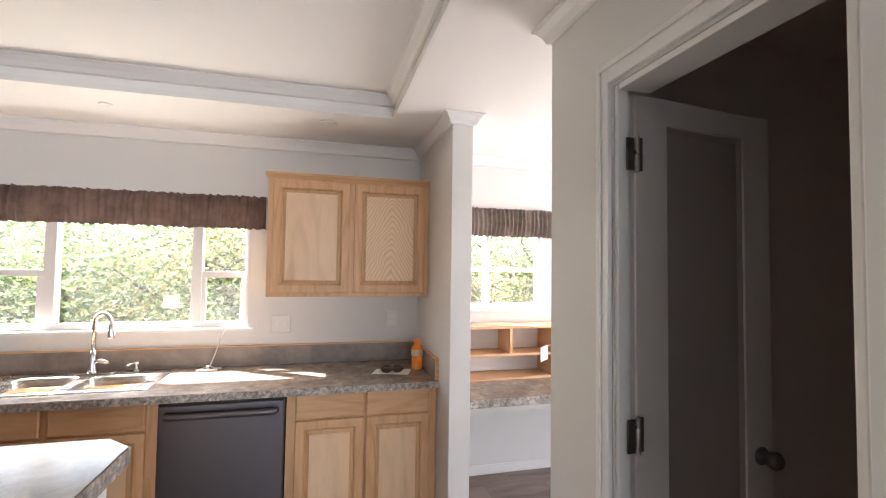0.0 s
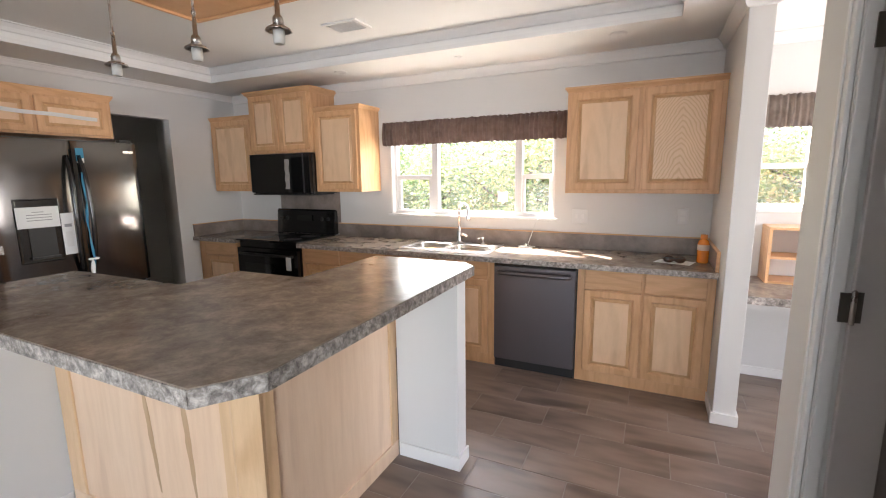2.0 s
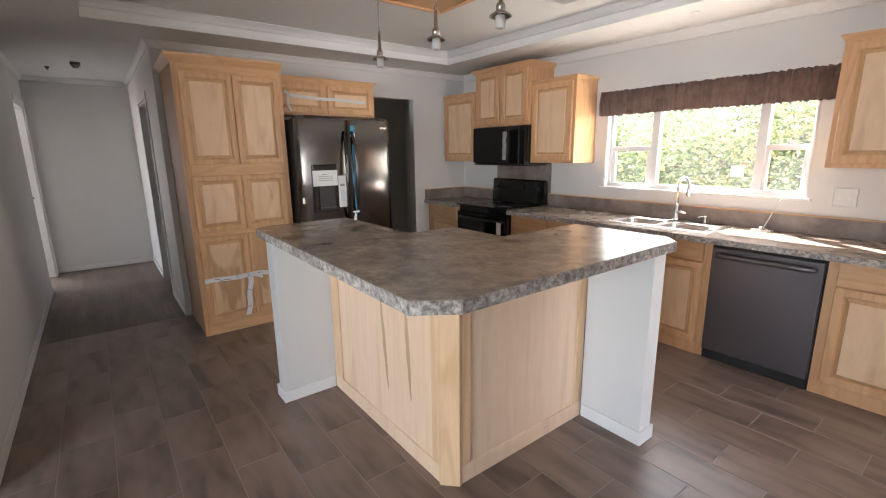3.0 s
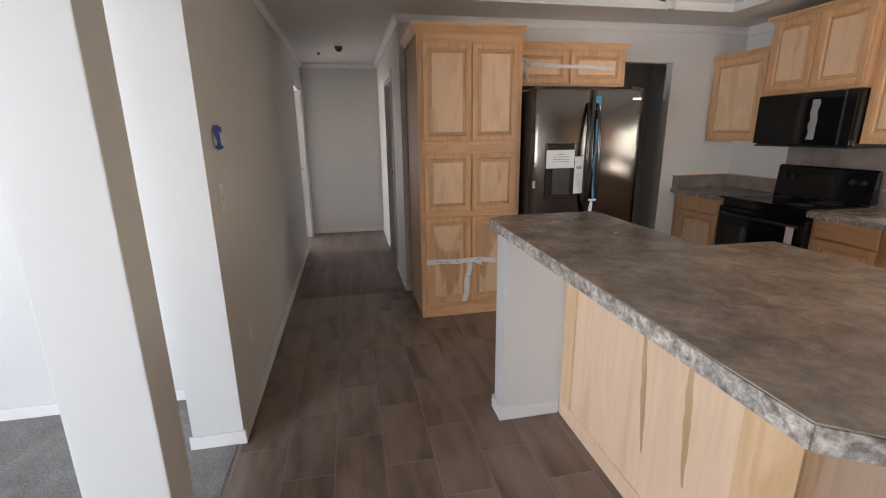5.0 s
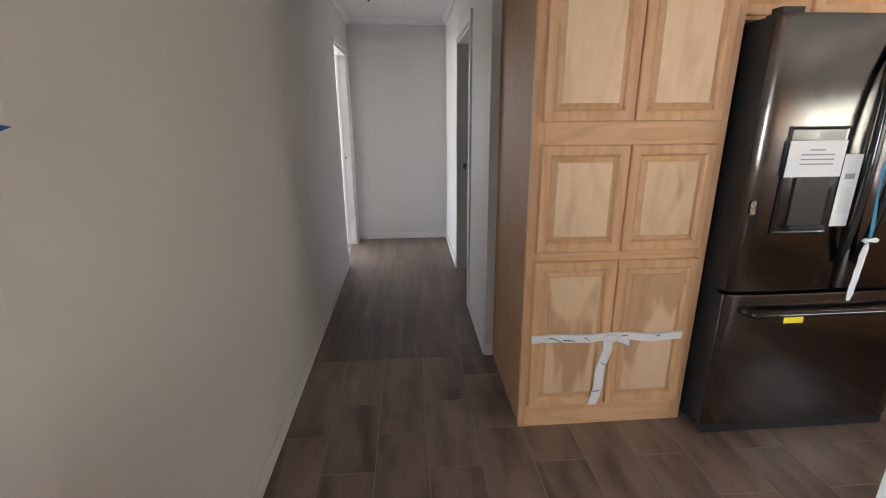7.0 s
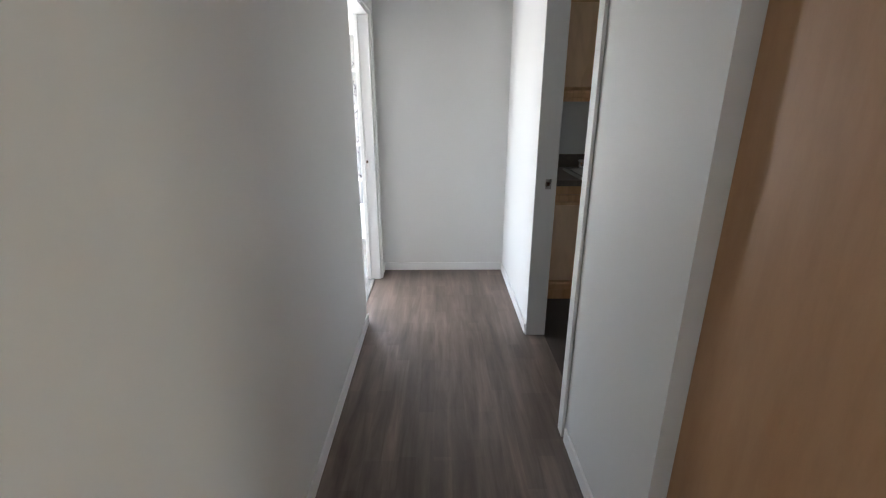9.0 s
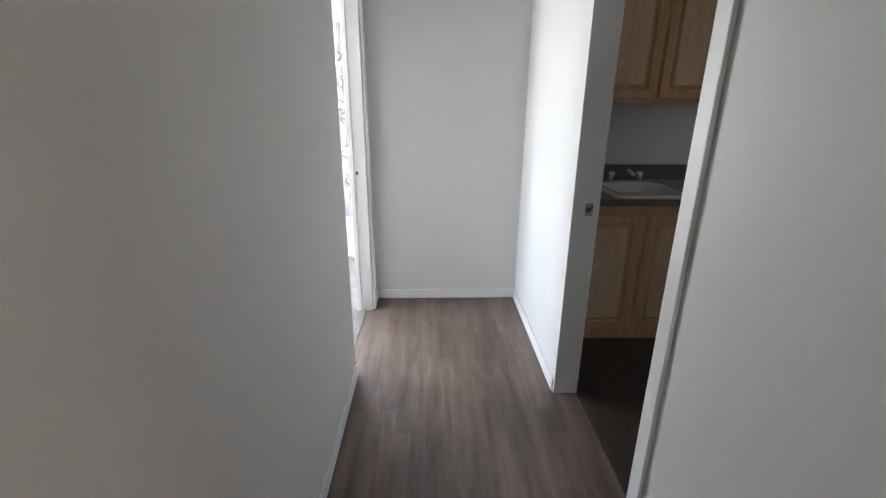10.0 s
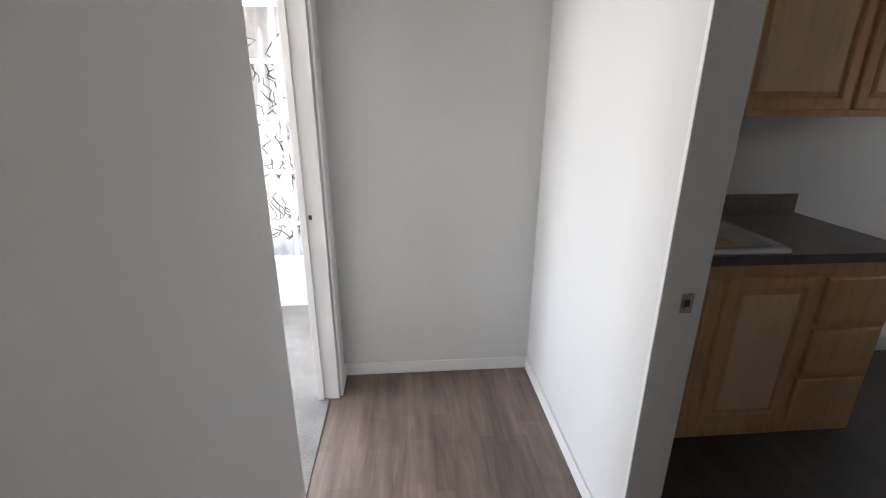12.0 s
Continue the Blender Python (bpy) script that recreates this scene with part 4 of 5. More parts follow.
part("door_panel", boxes((-0.302, 0.277, FY - 0.035, FY + 0.009, 0.075, CB - 0.026)), SLATE, dw, bevel=0.006)
part("control_panel", boxes((-0.302, 0.277, FY - 0.030, FY + 0.009, CB - 0.0255, CB - 0.010)), BLACK, dw, bevel=0.003)
hx = [(-0.262, FY - 0.034, 0.737), (-0.255, FY - 0.062, 0.737)] + [(-0.24 + 0.455 * i / 8, FY - 0.066, 0.737) for i in range(9)] + [(0.230, FY - 0.062, 0.737), (0.237, FY - 0.034, 0.737)]
part("handle", tube(hx, 0.017, 10), SLATE, dw, "straight bar handle", smooth=True)
part("toe_panel", boxes((-0.30, 0.275, FY - 0.008, FY + 0.009, 0.004, 0.073)), BLACK_DULL, dw)

# range
rx0, rx1 = -2.925, -2.155
rg = thing("range", ((rx0 + rx1) / 2, 2.8, 0), "black freestanding electric range with a raised control panel", "range")
part("body", boxes((rx0, rx1, FY - 0.01, NY - 0.03, 0.02, CT - 0.012)), BLACK, rg, bevel=0.004)
part("cooktop", boxes((rx0 - 0.002, rx1 + 0.002, FY - 0.05, NY - 0.085, CT - 0.011, CT + 0.008)), BLACK_GLASS, rg, bevel=0.004)
for cx, cy, r in ((-2.73, 2.66, 0.10), (-2.35, 2.66, 0.08), (-2.73, 2.90, 0.075), (-2.35, 2.90, 0.10)):
    part("burner_ring", lathe(((r - 0.004, CT + 0.0082), (r, CT + 0.0082), (r, CT + 0.0088), (r - 0.004, CT + 0.0088)), (cx, cy, 0), 28), BLACK_DULL, rg)
bm = loft([[(x, NY - 0.084, CT + 0.009), (x, NY - 0.025, CT + 0.009), (x, NY - 0.025, CT + 0.245), (x, NY - 0.050, CT + 0.26), (x, NY - 0.068, CT + 0.245)] for x in (rx0 + 0.004, rx1 - 0.004)])
part("backguard", bm, BLACK, rg, bevel=0.004)
part("display", boxes((-2.64, -2.44, NY - 0.0835, NY - 0.0795, CT + 0.14, CT + 0.20)), BLACK_GLASS, rg)
for kx in (-2.85, -2.77, -2.31, -2.23):
    part("knob", lathe(((0.020, 0), (0.020, -0.004), (0.016, -0.006), (0.014, -0.022), (0.002, -0.024)), (kx, NY - 0.0775, CT + 0.165), 14, "y"), BLACK_DULL, rg)
dr = part("oven_door", boxes((rx0 + 0.006, rx1 - 0.006, FY - 0.05, FY - 0.0105, 0.25, CT - 0.075)), BLACK, rg, bevel=0.005)
part("oven_window", boxes((rx0 + 0.10, rx1 - 0.10, FY - 0.053, FY - 0.0505, 0.36, 0.63)), BLACK_GLASS, dr)
part("oven_handle", tube([(rx0 + 0.06, FY - 0.05, 0.715), (rx0 + 0.07, FY - 0.085, 0.72), (rx1 - 0.07, FY - 0.085, 0.72), (rx1 - 0.06, FY - 0.05, 0.715)], 0.013, 10), BLACK_DULL, dr, smooth=True)
part("storage_drawer", boxes((rx0 + 0.006, rx1 - 0.006, FY - 0.045, FY - 0.0105, 0.03, 0.24)), BLACK, rg, bevel=0.005)
tg = thing("energy_tag", (-2.22, FY - 0.06, 0.55), "small white tag hanging on the oven handle", "tag")
part("sheet", boxes((-2.25, -2.19, FY - 0.104, FY - 0.1025, 0.60, 0.72)), PAPER, tg)

structure("range_splash_panel", boxes((rx0 - 0.0, rx1 + 0.02, NY - 0.006, NY - 0.001, CT + 0.02, 1.30)), SPLASH, "grey laminate panel behind the range", "wall panel")

# microwave over the range
mw = thing("microwave", ((rx0 + rx1) / 2, 2.9, 1.275), "black over-the-range microwave with a peeling film strip", "microwave")
part("body", boxes((rx0 + 0.012, rx1 - 0.004, 2.765, NY - 0.008, 1.275, 1.655)), BLACK, mw, bevel=0.004)
part("door", boxes((rx0 + 0.014, rx1 - 0.088, 2.725, 2.764, 1.285, 1.652)), BLACK_GLASS, mw, bevel=0.005)
part("trim_strip", boxes((rx1 - 0.086, rx1 - 0.078, 2.722, 2.764, 1.287, 1.650)), SLATE, mw, "thin steel strip")
part("control_panel", boxes((rx1 - 0.076, rx1 - 0.006, 2.727, 2.764, 1.285, 1.652)), BLACK, mw, bevel=0.004)
part("base_grille", boxes((rx0 + 0.02, rx1 - 0.01, 2.74, NY - 0.05, 1.262, 1.2745)), BLACK_DULL, mw)
zz = [(-2.43 + 0.004 * math.sin(k * 1.7), 2.7235, 1.60 - 0.028 * k) for k in range(11)]
bm = loft([[(x - 0.028 - 0.003 * math.sin(i * 2.1), y, z), (x + 0.026 + 0.004 * math.sin(i * 1.3), y, z), (x + 0.026 + 0.004 * math.sin(i * 1.3), y - 0.002 - 0.004 * (i % 2), z), (x - 0.028 - 0.003 * math.sin(i * 2.1), y - 0.002, z)] for i, (x, y, z) in enumerate(zz)])
part("film_strip", bm, FILM, mw, "crumpled pale film strip")


# wall cabinets
def wall_unit(x0, x1, z0, z1, depth, doors, label, top_h=0.03, over=0.018, wavy=False):
    y0 = NY - depth
    t = thing("wall_cabinet", ((x0 + x1) / 2, (y0 + NY) / 2, z0), label, "cabinet", "kitchen wall cabinets")
    part("body", boxes((x0, x1, y0, NY - 0.002, z0, z1)), OAK, t, bevel=0.002)
    f = north(0, 0, y0)
    n, g = doors, 0.028
    w = (x1 - x0 - g * (n + 1)) / n
    for i in range(n):
        a = x0 + g + i * (w + g)
        cabinet_door(f, a, a + w, z0 + 0.025, z1 - 0.04, t, panel=OAK_WAVY if wavy and i == n - 1 else None)
    part("top_moulding", loft([[(x0 - o, y0 - o, z), (x1 + o, y0 - o, z), (x1 + o, NY - 0.003, z), (x0 - o, NY - 0.003, z)] for o, z in ((0.001, z1 - top_h), (0.006, z1 - top_h * 0.7), (over, z1 - 0.006), (over, z1 + 0.006))]), OAK_H, t)
    return t


wall_unit(0.137, 1.098, 1.295, 2.02, 0.315, 2, "light oak wall cabinet with two raised-panel doors", wavy=True)
wall_unit(-2.15, -1.645, 1.295, 2.05, 0.315, 1, "light oak wall cabinet with one raised-panel door")
wall_unit(-2.928, -2.151, 1.66, 2.24, 0.345, 2, "tall oak cabinet above the microwave reaching the ceiling", 0.05, 0.035)
wall_unit(-3.526, -2.93, 1.295, 2.04, 0.315, 1, "light oak corner wall cabinet with one door")


# valances
def valance(name, x0, x1, z0, z1, mat, label, folds, seed):
    t = thing(name, ((x0 + x1) / 2, NY - 0.03, z0), label, "valance")
    rnd = random.Random(seed)
    nx, nz = folds * 6, 8
    ph = [rnd.uniform(0, 6.28) for _ in range(folds + 2)]
    verts, faces = [], []
    for k in range(nz + 1):
        w = k / nz
        for i in range(nx + 1):
            u = i / nx
            q = u * folds
            j = int(q)
            amp = 0.010 + 0.006 * math.sin(ph[j])
            y = NY - 0.045 - amp * math.sin(2 * math.pi * q + 0.6 * math.sin(ph[j] + 3 * w)) * (1.15 - 0.3 * math.sin(math.pi * w))
            y -= 0.018 * math.sin(math.pi * w)
            z = z0 + (z1 - z0) * w + 0.004 * math.sin(q * 4.1 + ph[j]) * (1 if k in (0, nz) else 0.3)
            verts.append((x0 + (x1 - x0) * u, y, z))
    for k in range(nz):
        for i in range(nx):
            a = k * (nx + 1) + i
            faces.append((a, a + 1, a + nx + 2, a + nx + 1))
    bm = bmesh.new()
    vs = [bm.verts.new(v) for v in verts]
    for f in faces:
        bm.faces.new([vs[i] for i in f])
    for col in (0, nx):
        edge = [vs[k * (nx + 1) + col] for k in range(nz + 1)]
        back = [bm.verts.new((e.co.x, NY - 0.004, e.co.z)) for e in edge]
        for k in range(nz):
            bm.faces.new((edge[k], edge[k + 1], back[k + 1], back[k]))
    bmesh.ops.solidify(bm, geom=bm.faces[:], thickness=0.003)
    part("cloth", bm, mat, t, smooth=True)
    part("rod", tube([(x0 + 0.01, NY - 0.03, z1 - 0.02), (x1 - 0.01, NY - 0.03, z1 - 0.02)], 0.007, 8), PLASTIC, t)


valance("valance", -1.575, 0.09, 1.705, 1.912, VALANCE, "brown gathered valance over the kitchen window", 46, 3)
valance("valance", 1.24, 2.12, 1.71, 1.915, TAUPE, "taupe gathered valance over the nook window", 26, 5)


# sockets and switches
def plate(face, a, h, kind, label):
    t = thing("outlet" if kind == "o" else "switch", face.at(a, h - 0.06), label, "outlet" if kind == "o" else "switch", "wall plates")
    w = 0.06 if kind == "w" else 0.037
    p = part("cover_plate", face.nested(a - w, a + w, h - 0.058, h + 0.058, ((0, 0.0008), (0, 0.004), (0.004, 0.007))), PLASTIC, t)
    if kind == "o":
        for dh in (-0.022, 0.022):
            q = part("socket", face.slab(a - 0.016, a + 0.016, h + dh - 0.014, h + dh + 0.014, 0.0072, 0.009), TRIM, p)
    else:
        for da in ((-0.024, 0.024) if kind == "w" else (0,)):
            part("toggle", face.slab(a + da - 0.008, a + da + 0.008, h - 0.016, h + 0.016, 0.0072, 0.013), TRIM, p)


nf = Face((0, NY, 0), (1, 0, 0), (0, -1, 0))
plate(nf, 0.20, 1.10, "w", "white double switch and socket plate beside the window")
plate(nf, 0.92, 1.12, "o", "white outlet plate above the counter")
plate(nf, 1.78, 0.90, "o", "white outlet plate above the desk")
sf = Face((0, HS1, 0), (1, 0, 0), (0, 1, 0))
plate(sf, -1.80, 1.14, "t", "white switch plate on the hall wall")
plate(sf, -1.98, 0.41, "o", "white outlet plate low on the hall wall")
plate(Face((-2.09, 0, 0), (0, 1, 0), (1, 0, 0)), -1.76, 0.41, "o", "white outlet plate on the bright living room wall")

# ---------------------------------------------------------------- island
IT = 1.025
top = [(-1.62, 0.05), (-1.59, 0.018), (-0.085, 0.0), (0.0, 0.12), (0.0, 1.33), (-0.07, 1.40), (-0.57, 1.40), (-0.57, 0.845), (-0.93, 0.845), (-0.93, 0.565), (-1.64, 0.565), (-1.645, 0.10)]
isl = thing("kitchen_island", (-0.8, 0.7, 0), "L-shaped kitchen island with maple panels and white end piers", "island")
part("body", prism([(-1.53, 0.39), (-0.46, 0.39), (-0.41, 0.44), (-0.41, 1.295), (-0.56, 1.295), (-0.56, 0.83), (-0.92, 0.83), (-0.92, 0.55), (-1.53, 0.55)], 0.0, IT - 0.045), MAPLE, isl)
fs = Face((0, 0.39, 0), (1, 0, 0), (0, -1, 0))
fe = Face((-0.41, 0, 0), (0, 1, 0), (1, 0, 0))
for f, a0, a1 in ((fs, -1.53, -0.46), (fe, 0.44, 1.293)):
    part("base_rail", f.nested(a0 + 0.002, a1 - 0.002, 0.0, 0.085, ((0, 0.0005), (0, 0.007), (0.003, 0.009))), MAPLE, isl)
    part("stile", f.nested(a0 + 0.002, a0 + (0.105 if f is fs else 0.062), 0.086, IT - 0.046, ((0, 0.0005), (0, 0.007), (0.003, 0.009))), OAK_MID, isl)
    part("stile", f.nested(a1 - 0.062, a1 - 0.002, 0.086, IT - 0.046, ((0, 0.0005), (0, 0.007), (0.003, 0.009))), OAK_MID, isl)
part("corner_post", prism([(-0.47, 0.379), (-0.455, 0.376), (-0.396, 0.435), (-0.399, 0.45), (-0.409, 0.442), (-0.462, 0.389)], 0.0, IT - 0.046), OAK_MID, isl, "darker oak corner strip")
for nm, r, br in (("pier", (-1.65, -1.54, 0.075, 0.565, 0, IT - 0.045), ((-1.662, -1.651, 0.063, 0.565, 0, 0.07), (-1.65, -1.54, 0.063, 0.0745, 0, 0.07), (-1.5395, -1.529, 0.063, 0.378, 0, 0.07))),
                  ("pier", (-0.405, -0.07, 1.30, 1.40, 0, IT - 0.045), ((-0.395, -0.058, 1.288, 1.2995, 0, 0.07), (-0.0695, -0.058, 1.30, 1.412, 0, 0.07)))):
    p = part(nm, boxes(r), WALL, isl, "white painted end pier", bevel=0.003)
    for q in br:
        part("pier_baseboard", boxes(q), TRIM, p, bevel=0.002)
for xa, za, xb, zb, w in ((-0.945, 0.72, -0.900, 0.26, 0.012), (-0.722, 0.73, -0.694, 0.29, 0.013)):
    rows = []
    for i in range(13):
        k = i / 12
        hw = w * (0.25 + math.sin(math.pi * min(1.0, 0.12 + 0.86 * k)) * (0.9 + 0.12 * math.sin(i * 2.3)))
        cx, cz_ = xa + (xb - xa) * k + 0.0015 * math.sin(i * 1.7), za + (zb - za) * k
        rows.append([(cx - hw, 0.3896, cz_), (cx + hw, 0.3896, cz_), (cx + hw, 0.3888, cz_), (cx - hw, 0.3888, cz_)])
    part("grain_streak", loft(rows), HEARTWOOD, isl, "dark brown heartwood streak")
it = thing("island_countertop", (-0.8, 0.7, IT - 0.045), "stone-look laminate island top with clipped corners", "countertop")
part("slab", prism(top, IT - 0.044, IT), COUNTER, it, bevel=0.002)
for (xa, ya), (xb, yb) in zip(top, top[1:] + top[:1]):
    d = Vector((xb - xa, yb - ya, 0)).normalized()
    n = Vector((d.y, -d.x, 0))
    a, b = Vector((xa, ya, 0)), Vector((xb, yb, 0))
    bm = loft([[a + n * 0.0005 + Vector((0, 0, z)), b + n * 0.0005 + Vector((0, 0, z)), b + n * 0.0035 + Vector((0, 0, z)), a + n * 0.0035 + Vector((0, 0, z))] for z in (IT - 0.043, IT - 0.003)])
    part("edge_band", bm, COUNTER_EDGE, it, "lighter speckled laminate edge")

# pendants on an oak ceiling board
ob_ = thing("ceiling_board", (-1.0, 0.78, TZ - 0.03), "flat oak board fixed to the tray ceiling above the island", "ceiling panel")
part("board", boxes((-1.86, -0.15, 0.09, 1.48, TZ - 0.028, TZ - 0.002)), OAK_H, ob_, bevel=0.004)
part("edge_trim", boxes((-1.88, -0.13, 0.07, 0.089, TZ - 0.04, TZ - 0.003), (-1.88, -0.13, 1.481, 1.50, TZ - 0.04, TZ - 0.003), (-1.88, -1.861, 0.0895, 1.4805, TZ - 0.04, TZ - 0.003), (-0.149, -0.13, 0.0895, 1.4805, TZ - 0.04, TZ - 0.003)), OAK_H, ob_)


def pendant(x, y, z):
    t = thing("pendant_lamp", (x, y, z), "brushed nickel pendant lamp without its shade", "pendant lamp", "pendants over the island")
    part("canopy", lathe(((0.05, TZ - 0.029), (0.05, TZ - 0.036), (0.035, TZ - 0.05), (0.006, TZ - 0.054)), (x, y, 0), 18), NICKEL, t, smooth=True)
    part("rod", tube([(x, y, TZ - 0.052), (x, y, z + 0.19)], 0.005, 8), NICKEL, t)
    part("link", lathe(((0.004, z + 0.195), (0.009, z + 0.19), (0.009, z + 0.175), (0.004, z + 0.17)), (x, y, 0), 10), NICKEL, t)
    part("stem", lathe(((0.006, z + 0.17), (0.008, z + 0.165), (0.009, z + 0.10), (0.016, z + 0.095), (0.019, z + 0.085), (0.019, z + 0.062)), (x, y, 0), 14), NICKEL, t, smooth=True)
    part("shade_holder", lathe(((0.02, z + 0.066), (0.043, z + 0.052), (0.047, z + 0.045), (0.043, z + 0.047), (0.02, z + 0.058)), (x, y, 0), 20), NICKEL, t, smooth=True)
    part("socket", lathe(((0.020, z + 0.05), (0.021, z + 0.02), (0.019, z + 0.002), (0.012, z), (0.010, z + 0.012)), (x, y, 0), 16), SOCKET_W, t, smooth=True)


for x, y in ((-1.54, 0.79), (-0.98, 0.78), (-0.52, 0.76)):
    pendant(x, y, 1.90)

# ceiling fittings
vt = thing("ceiling_vent", (-1.16, 2.03, TZ), "white slatted air vent in the tray ceiling", "vent")
part("frame", boxes((-1.31, -1.04, 1.955, 1.975, TZ - 0.012, TZ - 0.001), (-1.31, -1.04, 2.125, 2.145, TZ - 0.012, TZ - 0.001), (-1.31, -1.285, 1.9755, 2.1245, TZ - 0.012, TZ - 0.001), (-1.065, -1.04, 1.9755, 2.1245, TZ - 0.012, TZ - 0.001)), TRIM, vt)
part("backing", boxes((-1.284, -1.066, 1.976, 2.124, TZ - 0.003, TZ - 0.001)), GREY_INK, vt)
for i in range(9):
    y = 1.985 + 0.0155 * i
    part("slat", loft([[(x, y, TZ - 0.004), (x, y + 0.003, TZ - 0.004), (x, y + 0.011, TZ - 0.012), (x, y + 0.008, TZ - 0.012)] for x in (-1.283, -1.067)]), TRIM, vt)


def can_light(x, y, r=0.055, name="recessed_light", label="small white recessed ceiling light, unlit"):
    t = thing(name, (x, y, CZ), label, "ceiling light", "ceiling fittings")
    part("trim_ring", lathe(((r * 0.7, CZ - 0.001), (r, CZ - 0.001), (r, CZ - 0.004), (r * 0.75, CZ - 0.009), (r * 0.65, CZ - 0.004)), (x, y, 0), 24), TRIM, t, smooth=True)
    part("lens", lathe(((0.001, CZ - 0.003), (r * 0.66, CZ - 0.003), (r * 0.66, CZ - 0.001), (0.001, CZ - 0.001)), (x, y, 0), 20), PLASTIC, t)


can_light(-1.72, 2.68)
can_light(0.46, 2.66)
can_light(-0.65, 2.69, 0.03, "sprinkler_cover", "small white round ceiling cover")
can_light(-2.2, -0.80)
sd = thing("smoke_detector", (-4.95, -0.63, CZ - 0.04), "small dark ceiling fixture base in the hall", "smoke detector")
part("base", boxes((-5.0, -4.9, -0.67, -0.59, CZ - 0.03, CZ - 0.001)), BRONZE, sd, bevel=0.006)
part("cover", lathe(((0.028, CZ - 0.031), (0.026, CZ - 0.045), (0.015, CZ - 0.052), (0.001, CZ - 0.053)), (-4.95, -0.63, 0), 16), BRONZE, sd)
sp = thing("sprinkler_stub", (-5.35, -0.86, CZ - 0.03), "small dark stub in the hall ceiling", "sprinkler")
part("stub", lathe(((0.02, CZ - 0.001), (0.02, CZ - 0.01), (0.012, CZ - 0.014), (0.010, CZ - 0.03), (0.001, CZ - 0.031)), (-5.35, -0.86, 0), 14), BRONZE, sp)

# ---------------------------------------------------------------- pantry, fridge, and the cupboards above it
PX = -2.885
pa = thing("pantry_cabinet", (-3.2, 0.275, 0), "tall light oak pantry cabinet with six raised-panel doors, tied shut", "cabinet")
py0, py1 = -0.105, 0.656
part("body", boxes((WX + 0.002, PX - 0.02, py0 + 0.002, py1 - 0.002, 0.0, 2.07)), OAK_SIDE, pa, "carcass in darker brown oak")
FX = PX - 0.0195
for a in (py0, py1 - 0.05):
    part("stile", boxes((FX, PX, a, a + 0.05, 0, 2.07)), OAK, pa)
for a, b in ((0, 0.15), (0.74, 0.88), (1.20, 1.40), (1.94, 2.07)):
    part("rail", boxes((FX, PX, py0 + 0.0505, py1 - 0.0505, a, b)), OAK_H, pa)
for a, b in ((0.1505, 0.7395), (0.8805, 1.1995), (1.4005, 1.9395)):
    part("mullion", boxes((FX, PX, 0.25, 0.31, a, b)), OAK, pa)
f = west(0, PX)
for h0, h1 in ((0.115, 0.792), (0.832, 1.255), (1.340, 1.992)):
    for a0, a1 in ((-0.070, 0.276), (0.282, 0.622)):
        cabinet_door(f, a0, a1, h0, h1, pa, 0.044, OAK_HEART if h0 < 0.2 or a0 > 0.2 and h0 < 1 else None)
part("top_moulding", loft([[(WX + 0.003, py0 - o, z), (PX + o, py0 - o, z), (PX + o, py1 + min(o, 0.004), z), (WX + 0.003, py1 + min(o, 0.004), z)] for o, z in ((0.002, 2.05), (0.01, 2.06), (0.04, 2.095), (0.04, 2.11))]), OAK_H, pa)


tp = thing("tie_strip", (PX + 0.03, 0.25, 0.45), "white printed plastic strip knotted across the pantry doors", "strip")
xx = PX + 0.022
def strip(pts, w, ax):
    """A flat strip, 3 mm thick, with a slight crumple."""
    rings = []
    for i, (y, z) in enumerate(pts):
        d = 0.003 + 0.006 * abs(math.sin(i * 1.9))
        if ax == "y":
            rings.append([(xx, y, z - w), (xx + d, y, z - w), (xx + d + 0.003, y, z + w), (xx, y, z + w)])
        else:
            rings.append([(xx, y - w, z), (xx + d, y - w, z), (xx + d + 0.003, y + w, z), (xx, y + w, z)])
    return loft(rings)


part("band", strip([(-0.07 + 0.06 * i, 0.452 + 0.004 * math.sin(i * 1.2) - (0.006 if i > 7 else 0)) for i in range(12)], 0.018, "y"), PAPER, tp)
part("tail", strip([(0.265 - 0.006 * i + 0.006 * math.sin(i * 1.5), 0.435 - 0.045 * i) for i in range(8)], 0.019, "z"), PAPER, tp)
part("knot", lathe(((0.005, -0.03), (0.018, -0.018), (0.02, 0.012), (0.006, 0.034)), (xx + 0.012, 0.272, 0.452), 8, "y"), PAPER, tp)
part("loose_end", strip([(0.285 + 0.018 * i, 0.452 - 0.008 * i) for i in range(5)], 0.013, "y"), PAPER, tp)
for y, z, run, fall in ((0.00, 0.462, 0.055, -0.022), (0.065, 0.449, 0.05, -0.007), (0.155, 0.457, 0.02, -0.014), (0.315, 0.458, 0.03, 0.004), (0.47, 0.45, 0.02, 0.008)):
    part("print_line", tube([(xx + 0.0128, y, z), (xx + 0.0132, y + run * 0.45, z + fall * 0.2), (xx + 0.0128, y + run, z + fall)], 0.0018, 5), INK, tp)
for y, z, run, fall in ((0.235, 0.335, 0.03, -0.016), (0.215, 0.19, 0.03, 0.004)):
    part("print_line", tube([(xx + 0.0128, y, z), (xx + 0.0132, y + run, z + fall)], 0.0016, 5), INK, tp)

fr = thing("refrigerator", (-3.1, 1.12, 0), "black stainless french-door refrigerator with curved handles and paper labels", "refrigerator")
RX, ry0, ry1, RZ = -2.75, 0.68, 1.56, 1.69
part("cabinet", boxes((WX + 0.03, RX - 0.07, ry0 + 0.004, ry1 - 0.004, 0.02, RZ - 0.006)), BLACK_DULL, fr, bevel=0.004)
mid = 1.145


